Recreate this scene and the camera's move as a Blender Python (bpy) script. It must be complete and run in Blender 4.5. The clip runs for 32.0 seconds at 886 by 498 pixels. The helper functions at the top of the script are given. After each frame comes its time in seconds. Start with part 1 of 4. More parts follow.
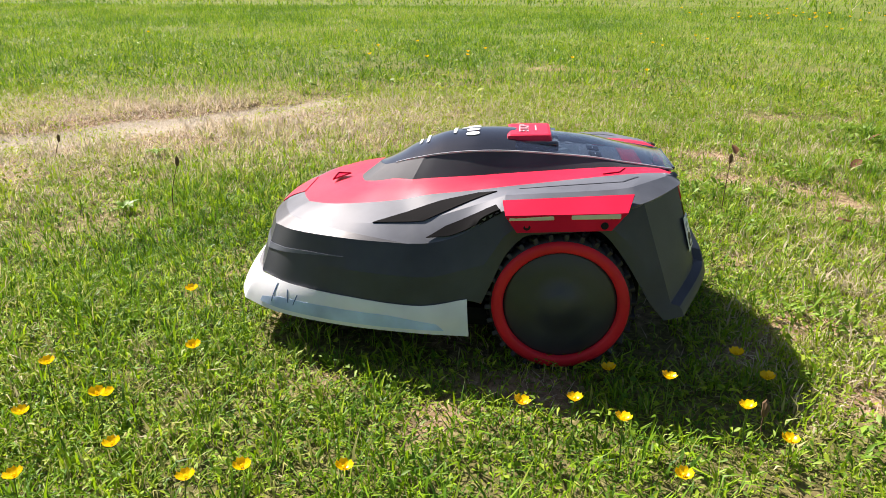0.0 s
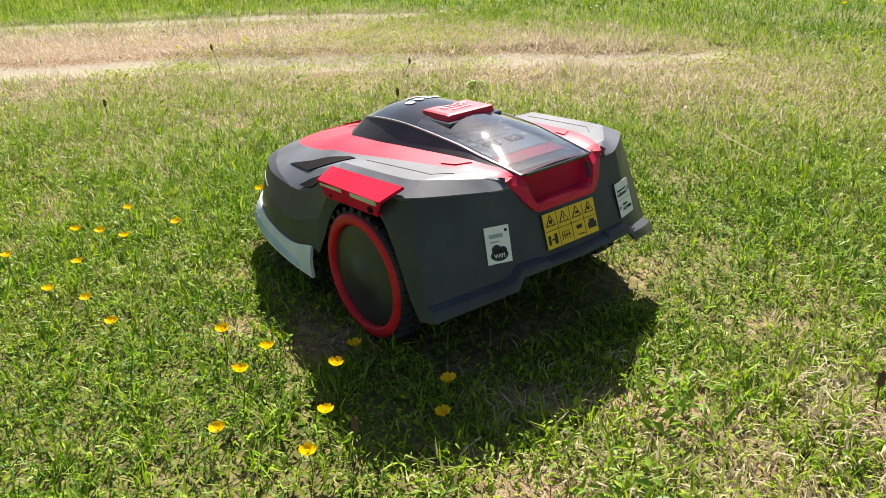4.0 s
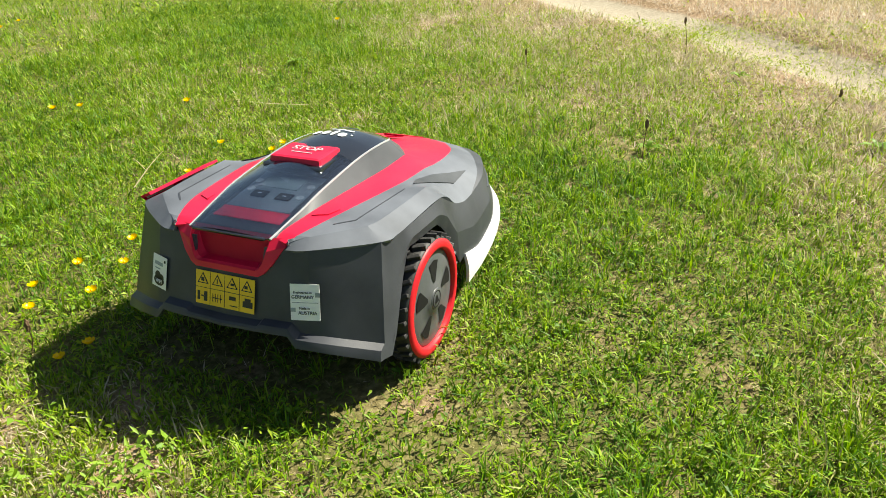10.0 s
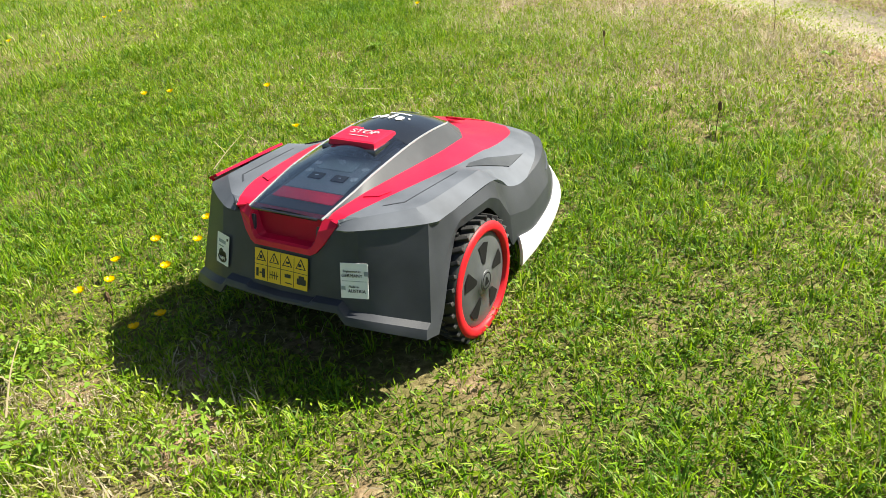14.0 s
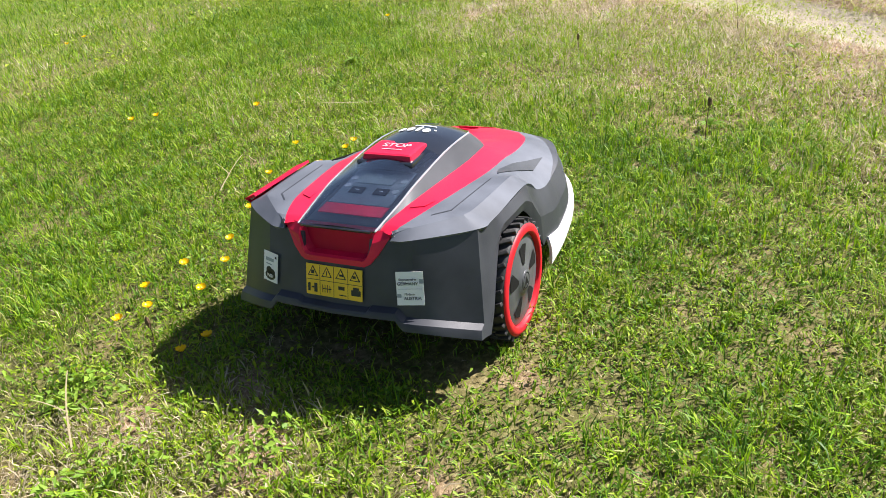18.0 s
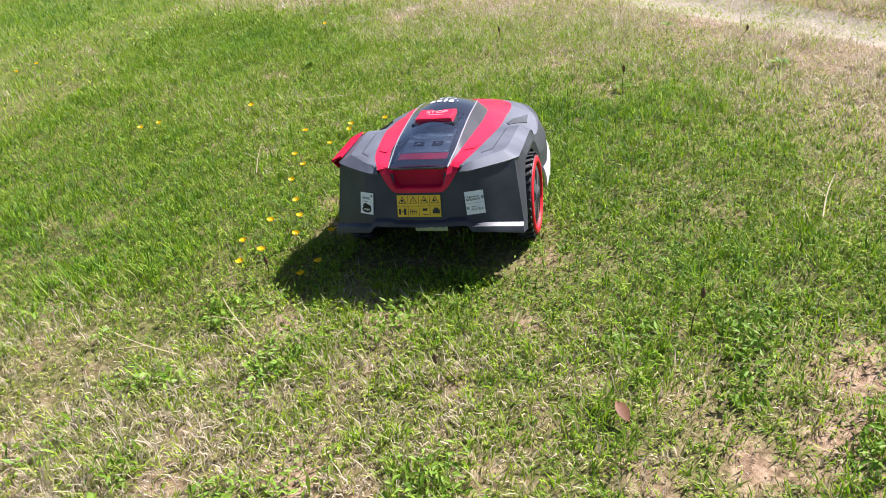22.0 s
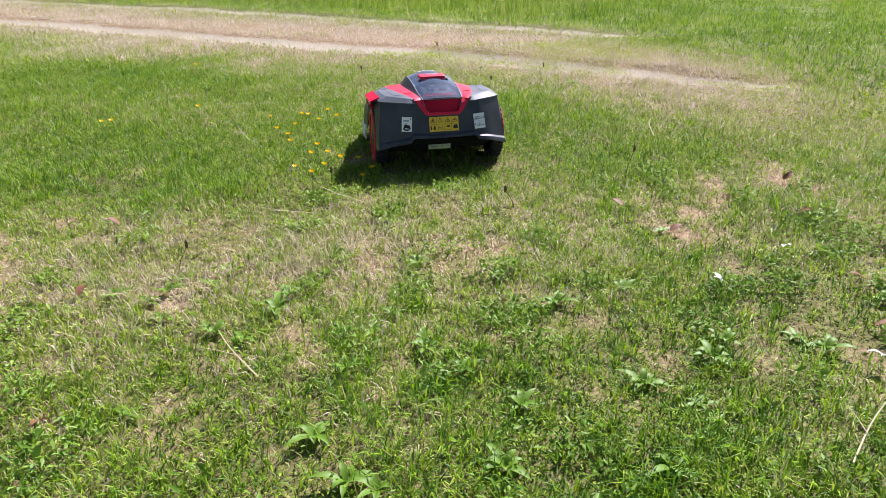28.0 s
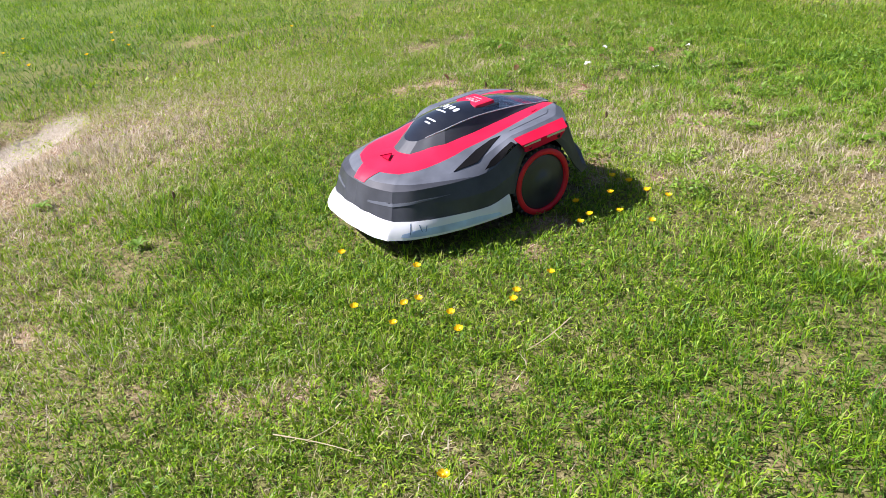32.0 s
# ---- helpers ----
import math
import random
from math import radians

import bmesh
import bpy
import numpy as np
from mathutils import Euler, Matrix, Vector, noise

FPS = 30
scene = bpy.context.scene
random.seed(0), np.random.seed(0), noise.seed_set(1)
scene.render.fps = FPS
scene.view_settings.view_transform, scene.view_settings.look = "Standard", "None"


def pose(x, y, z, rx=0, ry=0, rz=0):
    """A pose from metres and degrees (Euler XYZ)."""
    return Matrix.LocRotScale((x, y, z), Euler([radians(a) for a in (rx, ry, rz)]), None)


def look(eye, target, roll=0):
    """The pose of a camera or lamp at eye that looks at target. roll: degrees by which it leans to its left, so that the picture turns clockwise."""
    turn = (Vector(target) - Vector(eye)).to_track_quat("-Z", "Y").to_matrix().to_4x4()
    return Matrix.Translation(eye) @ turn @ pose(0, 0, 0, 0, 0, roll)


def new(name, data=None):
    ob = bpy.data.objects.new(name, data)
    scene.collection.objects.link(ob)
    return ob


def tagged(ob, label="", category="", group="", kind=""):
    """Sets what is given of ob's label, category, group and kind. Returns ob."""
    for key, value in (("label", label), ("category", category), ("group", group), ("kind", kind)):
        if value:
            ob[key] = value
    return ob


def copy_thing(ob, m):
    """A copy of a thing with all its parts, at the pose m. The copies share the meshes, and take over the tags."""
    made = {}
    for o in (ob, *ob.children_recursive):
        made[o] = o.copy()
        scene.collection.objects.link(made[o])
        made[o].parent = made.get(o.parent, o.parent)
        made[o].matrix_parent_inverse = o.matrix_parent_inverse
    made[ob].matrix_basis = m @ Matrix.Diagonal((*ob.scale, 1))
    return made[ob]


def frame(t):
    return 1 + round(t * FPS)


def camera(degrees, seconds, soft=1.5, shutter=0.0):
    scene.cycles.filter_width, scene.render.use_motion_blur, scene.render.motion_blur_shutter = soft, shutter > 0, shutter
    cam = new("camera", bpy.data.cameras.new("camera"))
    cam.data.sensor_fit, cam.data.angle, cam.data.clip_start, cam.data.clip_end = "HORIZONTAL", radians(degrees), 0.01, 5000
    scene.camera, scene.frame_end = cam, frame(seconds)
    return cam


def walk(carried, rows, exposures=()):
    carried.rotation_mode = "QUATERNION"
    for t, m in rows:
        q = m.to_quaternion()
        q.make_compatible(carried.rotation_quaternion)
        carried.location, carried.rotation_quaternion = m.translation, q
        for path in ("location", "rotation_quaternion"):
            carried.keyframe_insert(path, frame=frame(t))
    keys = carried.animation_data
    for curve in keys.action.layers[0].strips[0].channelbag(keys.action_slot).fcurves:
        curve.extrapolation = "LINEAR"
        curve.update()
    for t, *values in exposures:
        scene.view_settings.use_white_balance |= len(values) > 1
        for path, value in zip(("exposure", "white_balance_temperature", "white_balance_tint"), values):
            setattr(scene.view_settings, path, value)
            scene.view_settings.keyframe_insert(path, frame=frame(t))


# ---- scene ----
cam = camera(60.00, 32.0, soft=0.8)
PATH = [
    (0, look((0.072, 1.092, 0.499), (0.1560, 0.1607, 0.1461), 0.08)),
    (0.5, look((0.017, 1.060, 0.505), (0.1371, 0.1390, 0.1348), 0.15)),
    (1, look((-0.096, 1.032, 0.499), (0.1039, 0.1267, 0.1249), -0.81)),
    (1.5, look((-0.268, 0.973, 0.465), (0.0479, 0.1044, 0.0844), -3.60)),
    (2, look((-0.410, 0.912, 0.468), (0.0184, 0.0982, 0.0761), -4.72)),
    (2.5, look((-0.502, 0.884, 0.492), (-0.0161, 0.1046, 0.0975), -3.27)),
    (3, look((-0.568, 0.884, 0.531), (-0.0279, 0.1442, 0.1293), -1.86)),
    (3.5, look((-0.662, 0.813, 0.525), (-0.0423, 0.1459, 0.1134), -1.17)),
    (4, look((-0.782, 0.674, 0.548), (-0.0623, 0.1216, 0.1274), -2.52)),
    (4.5, look((-0.872, 0.552, 0.566), (-0.0949, 0.0726, 0.1586), -1.22)),
    (6.5, look((-1.018, 0.048, 0.659), (-0.1546, -0.0381, 0.1629), 1.63)),
    (7, look((-1.036, -0.125, 0.675), (-0.1693, -0.1060, 0.1770), 1.24)),
    (7.5, look((-0.961, -0.290, 0.679), (-0.1061, -0.1611, 0.1761), 0.14)),
    (8, look((-0.870, -0.425, 0.686), (-0.0409, -0.1996, 0.1755), -1.66)),
    (8.5, look((-0.798, -0.532, 0.699), (0.0088, -0.2585, 0.1749), -3.05)),
    (9, look((-0.819, -0.554, 0.691), (-0.0143, -0.2636, 0.1738), -3.07)),
    (9.5, look((-0.821, -0.564, 0.666), (-0.0030, -0.2582, 0.1792), -1.62)),
    (10, look((-0.837, -0.601, 0.673), (-0.0331, -0.2470, 0.1946), -2.61)),
    (10.5, look((-0.842, -0.622, 0.661), (-0.0490, -0.2371, 0.1883), -3.20)),
    (11, look((-0.835, -0.631, 0.673), (-0.0508, -0.2275, 0.2021), -2.59)),
    (11.5, look((-0.861, -0.633, 0.631), (-0.0715, -0.2137, 0.1814), -1.30)),
    (12, look((-0.831, -0.621, 0.646), (-0.0521, -0.1919, 0.1882), -1.54)),
    (12.5, look((-0.792, -0.636, 0.704), (-0.0497, -0.1878, 0.2063), -3.29)),
    (13, look((-0.795, -0.671, 0.713), (-0.0662, -0.2068, 0.2099), -4.53)),
    (13.5, look((-0.809, -0.681, 0.685), (-0.0744, -0.2059, 0.2004), -5.59)),
    (14, look((-0.826, -0.659, 0.675), (-0.0834, -0.2025, 0.1858), -5.51)),
    (14.5, look((-0.811, -0.620, 0.675), (-0.0620, -0.1838, 0.1767), -6.05)),
    (15, look((-0.831, -0.572, 0.694), (-0.0599, -0.1695, 0.2005), -4.68)),
    (15.5, look((-0.863, -0.591, 0.686), (-0.0842, -0.1754, 0.2156), -5.06)),
    (17.5, look((-0.904, -0.581, 0.689), (-0.1399, -0.1579, 0.2027), -7.54)),
    (18, look((-0.921, -0.563, 0.710), (-0.1460, -0.1614, 0.2214), -7.19)),
    (18.5, look((-0.985, -0.570, 0.674), (-0.1946, -0.1696, 0.2102), -7.61)),
    (19, look((-1.057, -0.543, 0.690), (-0.2462, -0.1817, 0.2295), -5.86)),
    (19.5, look((-1.134, -0.535, 0.723), (-0.3103, -0.1963, 0.2685), -4.53)),
    (20, look((-1.231, -0.552, 0.736), (-0.3993, -0.2164, 0.2924), -4.31)),
    (20.5, look((-1.322, -0.546, 0.749), (-0.4818, -0.2348, 0.3050), -4.07)),
    (21, look((-1.336, -0.534, 0.833), (-0.5209, -0.2378, 0.3349), -5.50)),
    (21.5, look((-1.387, -0.501, 0.861), (-0.5735, -0.2174, 0.3535), -7.58)),
    (22, look((-1.494, -0.438, 0.871), (-0.6692, -0.1865, 0.3644), -8.80)),
    (22.5, look((-1.613, -0.275, 0.827), (-0.7528, -0.1218, 0.3409), -5.92)),
    (23, look((-1.671, -0.149, 0.761), (-0.7833, -0.0657, 0.3088), -2.56)),
    (23.5, look((-1.741, -0.106, 0.785), (-0.8562, -0.0443, 0.3239), -2.16)),
    (24, look((-1.781, -0.026, 0.847), (-0.9049, -0.0056, 0.3654), -2.01)),
    (24.5, look((-1.845, -0.049, 0.908), (-0.9807, -0.0253, 0.4064), -3.51)),
    (25, look((-1.927, -0.004, 0.943), (-1.0676, -0.0131, 0.4327), -3.54)),
    (25.5, look((-2.005, 0.053, 0.966), (-1.1471, 0.0152, 0.4528), -3.41)),
    (27.5, look((-2.477, 0.384, 0.784), (-1.5796, 0.2348, 0.3688), -0.83)),
    (28, look((-2.464, 0.441, 0.757), (-1.5636, 0.2719, 0.3575), -0.93)),
    (28.5, look((-2.377, 0.474, 0.751), (-1.4770, 0.2880, 0.3578), -0.52)),
    (29, look((-2.241, 0.470, 0.772), (-1.3405, 0.2834, 0.3785), -2.24)),
    (29.5, look((-2.069, 0.587, 0.782), (-1.1806, 0.3489, 0.3902), -3.55)),
    (30, look((-2.022, 0.612, 0.815), (-1.1431, 0.3662, 0.4053), -3.25)),
    (30.5, look((-2.004, 0.715, 0.792), (-1.1313, 0.4340, 0.3930), -3.47)),
    (31, look((-1.464, 1.475, 0.798), (-0.7899, 0.8626, 0.3842), -6.53)),
    (31.5, look((-0.148, 2.033, 0.851), (-0.0262, 1.1486, 0.4010), -6.50)),
    (32, look((1.168, 1.549, 0.868), (0.6960, 0.8036, 0.3971), -5.45)),
]
walk(cam, PATH, exposures=[(0, 1.20, 6700, 19), (4, 1.18, 6800, 13), (7, 1.18, 7050, 5), (13, 1.20, 6950, 6), (17, 1.22, 6450, 15), (21, 1.19, 6050, 22), (25, 1.09, 5980, 23), (32, 1.07, 5980, 23)])
# ---- world and sun ----
SUN_AZ, SUN_EL = -41.0, 46.0      # azimuth of the sun from +x towards +y, elevation
world = bpy.data.worlds.new("sky")
scene.world = world
world.use_nodes = True
wn = world.node_tree
bg = wn.nodes["Background"]
sky = wn.nodes.new("ShaderNodeTexSky")
sky.sky_type = 'NISHITA'
sky.sun_disc = False
sky.sun_elevation = radians(SUN_EL)
sky.sun_rotation = radians(90 - SUN_AZ)
wn.links.new(sky.outputs[0], bg.inputs[0])
bg.inputs[1].default_value = 0.046
sun_data = bpy.data.lights.new("sun", 'SUN')
sun_data.energy = 5.2
sun_data.angle = radians(0.55)
sun_data.color = (1.0, 0.96, 0.88)
sun = new("sun", sun_data)
sd = Vector((math.cos(radians(SUN_EL)) * math.cos(radians(SUN_AZ)), math.cos(radians(SUN_EL)) * math.sin(radians(SUN_AZ)), math.sin(radians(SUN_EL))))
sun.matrix_world = look(sd * 20, (0, 0, 0))


# ---- materials ----
def mat(name):
    m = bpy.data.materials.new(name)
    m.use_nodes = True
    nt = m.node_tree
    return m, nt, nt.nodes["Principled BSDF"]


def node(nt, kind, **kw):
    n = nt.nodes.new(kind)
    for k, v in kw.items():
        if k == "scale":
            n.inputs["Scale"].default_value = v
        elif k == "detail":
            n.inputs["Detail"].default_value = v
        elif k == "rough":
            n.inputs["Roughness"].default_value = v
    return n


def ramp(nt, src, stops):
    r = nt.nodes.new("ShaderNodeValToRGB")
    els = r.color_ramp.elements
    while len(els) < len(stops):
        els.new(0.5)
    for e, (p, c) in zip(els, stops):
        e.position = p
        e.color = (*c, 1)
    nt.links.new(src, r.inputs[0])
    return r.outputs[0]


def plastic(name, col, rough, grain=0.25, bump=0.15, scale=900, coat=0.0, spec=0.5, sheen=0.12):
    """Moulded plastic: fine grain, faint dust in broad patches."""
    m, nt, b = mat(name)
    tc = node(nt, "ShaderNodeTexCoord")
    n1 = node(nt, "ShaderNodeTexNoise", scale=scale, detail=2)
    n2 = node(nt, "ShaderNodeTexNoise", scale=14, detail=5)
    nt.links.new(tc.outputs["Object"], n1.inputs[0])
    nt.links.new(tc.outputs["Object"], n2.inputs[0])
    lo = tuple(c * (1 - grain) for c in col)
    hi = tuple(min(1, c * (1 + grain) + 0.004) for c in col)
    c = ramp(nt, n2.outputs[0], [(0.3, lo), (0.7, hi)])
    nt.links.new(c, b.inputs["Base Color"])
    r = nt.nodes.new("ShaderNodeMapRange")
    r.inputs[3].default_value, r.inputs[4].default_value = rough * 0.82, min(1, rough * 1.25)
    nt.links.new(n2.outputs[0], r.inputs[0])
    nt.links.new(r.outputs[0], b.inputs["Roughness"])
    bp = nt.nodes.new("ShaderNodeBump")
    bp.inputs["Strength"].default_value, bp.inputs["Distance"].default_value = bump, 0.0006
    nt.links.new(n1.outputs[0], bp.inputs["Height"])
    nt.links.new(bp.outputs[0], b.inputs["Normal"])
    b.inputs["Specular IOR Level"].default_value = spec
    b.inputs["Coat Weight"].default_value = coat
    b.inputs["Coat Roughness"].default_value = sheen
    return m


M_DARK = plastic("charcoal_plastic", (0.045, 0.049, 0.058), 0.43, spec=0.32)
M_GREY = plastic("grey_plastic", (0.112, 0.124, 0.146), 0.50, spec=0.22)
M_RED = plastic("red_plastic", (0.60, 0.010, 0.045), 0.40, grain=0.12, spec=0.32)
M_REDP = plastic("matt_red_plastic", (0.58, 0.010, 0.045), 0.60, grain=0.12, spec=0.06)
M_REDD = plastic("rim_red_plastic", (0.62, 0.014, 0.024), 0.45, grain=0.15, spec=0.25)
M_WHITE = plastic("white_rubber_strip", (0.70, 0.71, 0.72), 0.5, grain=0.10)
M_BLACK = plastic("black_gloss_plastic", (0.012, 0.014, 0.019), 0.07, grain=0.2, bump=0.0, spec=0.6, coat=0.6, sheen=0.03)
M_CABIN = plastic("cabin_grey_plastic", (0.052, 0.057, 0.064), 0.46, spec=0.22)
M_PANEL = plastic("black_satin_plastic", (0.030, 0.032, 0.036), 0.40)
M_RUBBER = plastic("tyre_rubber", (0.016, 0.016, 0.016), 0.6, scale=300, bump=0.5)
M_HUB = plastic("grey_hub_plastic", (0.075, 0.080, 0.086), 0.4)
# pale grey paints the highlight on the lid's edge
M_EDGE_GLINT = plastic("edge_glint_plastic", (0.34, 0.36, 0.38), 0.22, grain=0.1)
# darker red paints in the shade of the hand recess and emblem core
M_RED_SHADED = plastic("shaded_red_plastic", (0.40, 0.003, 0.030), 0.30, grain=0.15, spec=0.12)
# near black stands in for the shade inside the air scoops
M_SCOOP_SHADE = plastic("scoop_shade_black", (0.004, 0.004, 0.0045), 0.85, spec=0.08)
M_UNDER = plastic("chassis_plastic", (0.006, 0.006, 0.0065), 0.7, spec=0.2)
M_CREAM = plastic("cream_light_strip", (0.62, 0.55, 0.40), 0.35, grain=0.1)
M_YEL = plastic("yellow_sticker", (0.78, 0.50, 0.012), 0.4, grain=0.06, bump=0.02)
M_STICK = plastic("white_sticker", (0.82, 0.82, 0.83), 0.4, grain=0.05, bump=0.02)
M_INK = plastic("black_print", (0.012, 0.012, 0.012), 0.5, bump=0.02)
M_INKG = plastic("grey_print", (0.30, 0.34, 0.37), 0.5, bump=0.02)
M_SCUFF = plastic("blue_scuff", (0.05, 0.10, 0.20), 0.6, bump=0.02)
M_STREAK = plastic("pale_blue_streak", (0.40, 0.53, 0.74), 0.5, grain=0.35, bump=0.02)
M_PRINT = plastic("white_print", (0.72, 0.76, 0.80), 0.45, bump=0.02)
M_STOP = plastic("pale_pink_print", (0.74, 0.46, 0.49), 0.5, bump=0.02)
M_PLATE = plastic("pale_type_plate", (0.55, 0.60, 0.38), 0.45, grain=0.08, bump=0.02)
M_LCD = plastic("lcd_grey_green", (0.24, 0.30, 0.33), 0.25, bump=0.02)
M_KEY = plastic("panel_slate_grey", (0.13, 0.17, 0.21), 0.42)

M_GLASS, nt, b = mat("smoked_clear_cover")
b.inputs["Base Color"].default_value = (0.70, 0.76, 0.83, 1)
b.inputs["Transmission Weight"].default_value = 1.0
b.inputs["Roughness"].default_value = 0.03
b.inputs["IOR"].default_value = 1.6
b.inputs["Specular IOR Level"].default_value = 0.8
b.inputs["Coat Weight"].default_value = 0.5
b.inputs["Coat Roughness"].default_value = 0.02
b.inputs["Coat IOR"].default_value = 1.8


def leafy(name, stops, patch, trans=0.35, rough=0.5):
    """Leaf or blade: colour by island, shifted by broad patches of drier growth."""
    m, nt, b = mat(name)
    g = node(nt, "ShaderNodeNewGeometry")
    tc = node(nt, "ShaderNodeTexCoord")
    n = node(nt, "ShaderNodeTexNoise", scale=patch[0], detail=4)
    nt.links.new(tc.outputs["Object"], n.inputs[0])
    at = node(nt, "ShaderNodeAttribute")
    at.attribute_name = "dry"
    f1 = nt.nodes.new("ShaderNodeMath"); f1.operation = 'MULTIPLY_ADD'
    f1.inputs[1].default_value, f1.inputs[2].default_value = patch[1], -0.5 * patch[1]
    nt.links.new(n.outputs[0], f1.inputs[0])
    f2 = nt.nodes.new("ShaderNodeMath"); f2.operation = 'ADD'
    nt.links.new(f1.outputs[0], f2.inputs[0])
    nt.links.new(g.outputs["Random Per Island"], f2.inputs[1])
    f3 = nt.nodes.new("ShaderNodeMath"); f3.operation = 'ADD'
    nt.links.new(f2.outputs[0], f3.inputs[0])
    nt.links.new(at.outputs["Fac"], f3.inputs[1])
    c = ramp(nt, f3.outputs[0], stops)
    nt.links.new(c, b.inputs["Base Color"])
    b.inputs["Roughness"].default_value = rough
    b.inputs["Specular IOR Level"].default_value = 0.25
    tr = nt.nodes.new("ShaderNodeBsdfTranslucent")
    hs = nt.nodes.new("ShaderNodeHueSaturation")
    hs.inputs["Value"].default_value = 1.35
    hs.inputs["Hue"].default_value = 0.49
    nt.links.new(c, hs.inputs["Color"])
    nt.links.new(hs.outputs[0], tr.inputs[0])
    mx = nt.nodes.new("ShaderNodeMixShader")
    mx.inputs[0].default_value = trans
    nt.links.new(b.outputs[0], mx.inputs[1])
    nt.links.new(tr.outputs[0], mx.inputs[2])
    nt.links.new(mx.outputs[0], nt.nodes["Material Output"].inputs[0])
    return m


M_GRASS = leafy("grass_blades", [(0.0, (0.068, 0.165, 0.012)), (0.28, (0.150, 0.305, 0.006)), (0.62, (0.255, 0.395, 0.008)), (0.88, (0.37, 0.35, 0.13)), (1.0, (0.50, 0.43, 0.30))], (5.0, 0.6))
M_TALL = leafy("tall_grass_blades", [(0.0, (0.10, 0.19, 0.015)), (0.5, (0.20, 0.31, 0.03)), (0.85, (0.30, 0.36, 0.06)), (1.0, (0.42, 0.38, 0.16))], (1.3, 0.5))
M_CLOVER = leafy("clover_leaves", [(0.0, (0.06, 0.15, 0.007)), (0.5, (0.175, 0.285, 0.010)), (1.0, (0.32, 0.41, 0.025))], (4.0, 0.4), 0.3)
M_WEED = leafy("broad_leaves", [(0.0, (0.10, 0.215, 0.016)), (1.0, (0.22, 0.35, 0.035))], (5.0, 0.4), 0.3, 0.5)
M_STRAW = leafy("dry_straw", [(0.0, (0.20, 0.155, 0.060)), (0.45, (0.40, 0.335, 0.195)), (0.75, (0.50, 0.42, 0.30)), (1.0, (0.62, 0.55, 0.45))], (3.0, 0.5), 0.2, 0.6)
M_PETAL = leafy("yellow_petals", [(0.0, (0.78, 0.50, 0.0)), (1.0, (0.90, 0.64, 0.005))], (5.0, 0.2), 0.25, 0.25)
M_STEM = leafy("green_stems", [(0.0, (0.07, 0.13, 0.02)), (1.0, (0.14, 0.20, 0.04))], (5.0, 0.2), 0.1)
M_SEED = leafy("brown_seed_heads", [(0.0, (0.05, 0.032, 0.016)), (1.0, (0.14, 0.09, 0.05))], (60.0, 0.6), 0.1, 0.8)
M_DEAD = leafy("dead_leaf_brown", [(0.0, (0.16, 0.07, 0.035)), (1.0, (0.30, 0.15, 0.08))], (40.0, 0.6), 0.15, 0.6)
M_FEATHER = leafy("white_feather", [(0.0, (0.60, 0.60, 0.58)), (1.0, (0.82, 0.82, 0.80))], (40.0, 0.4), 0.2, 0.6)

M_GROUND, nt, b = mat("soil_and_thatch")
tc = node(nt, "ShaderNodeTexCoord")
na = node(nt, "ShaderNodeTexNoise", scale=3.0, detail=8, rough=0.65)
nb = node(nt, "ShaderNodeTexNoise", scale=70, detail=6, rough=0.7)
nc = node(nt, "ShaderNodeTexNoise", scale=420, detail=3)
for n in (na, nb, nc):
    nt.links.new(tc.outputs["Object"], n.inputs[0])
cg = ramp(nt, na.outputs[0], [(0.35, (0.045, 0.060, 0.012)), (0.55, (0.11, 0.105, 0.036)), (0.72, (0.22, 0.18, 0.095))])
cf = ramp(nt, nb.outputs[0], [(0.36, (0.035, 0.034, 0.012)), (0.50, (0.15, 0.135, 0.045)), (0.66, (0.38, 0.34, 0.15))])
mg = node(nt, "ShaderNodeMix"); mg.data_type = 'RGBA'; mg.inputs[0].default_value = 0.5
nt.links.new(cg, mg.inputs[6]); nt.links.new(cf, mg.inputs[7])
sand = ramp(nt, nb.outputs[0], [(0.25, (0.235, 0.197, 0.142)), (0.5, (0.34, 0.297, 0.222)), (0.75, (0.43, 0.387, 0.30))])
soil = ramp(nt, nb.outputs[0], [(0.30, (0.060, 0.040, 0.026)), (0.48, (0.29, 0.182, 0.115)), (0.68, (0.49, 0.36, 0.25))])
bat = node(nt, "ShaderNodeAttribute"); bat.attribute_name = "bare"
ms = node(nt, "ShaderNodeMix"); ms.data_type = 'RGBA'
nt.links.new(bat.outputs["Fac"], ms.inputs[0]); nt.links.new(mg.outputs[2], ms.inputs[6]); nt.links.new(soil, ms.inputs[7])
rat = node(nt, "ShaderNodeAttribute"); rat.attribute_name = "rut"
ra = nt.nodes.new("ShaderNodeMath"); ra.operation = 'MULTIPLY_ADD'; ra.inputs[1].default_value = 0.9
ra2 = nt.nodes.new("ShaderNodeMath"); ra2.operation = 'SUBTRACT'; ra2.inputs[1].default_value = 0.45
nt.links.new(na.outputs[0], ra.inputs[0]); nt.links.new(rat.outputs["Fac"], ra.inputs[2]); nt.links.new(ra.outputs[0], ra2.inputs[0])
rm = ramp(nt, ra2.outputs[0], [(0.40, (0, 0, 0)), (0.62, (1, 1, 1))])
mx = node(nt, "ShaderNodeMix"); mx.data_type = 'RGBA'
nt.links.new(rm, mx.inputs[0]); nt.links.new(ms.outputs[2], mx.inputs[6]); nt.links.new(sand, mx.inputs[7])
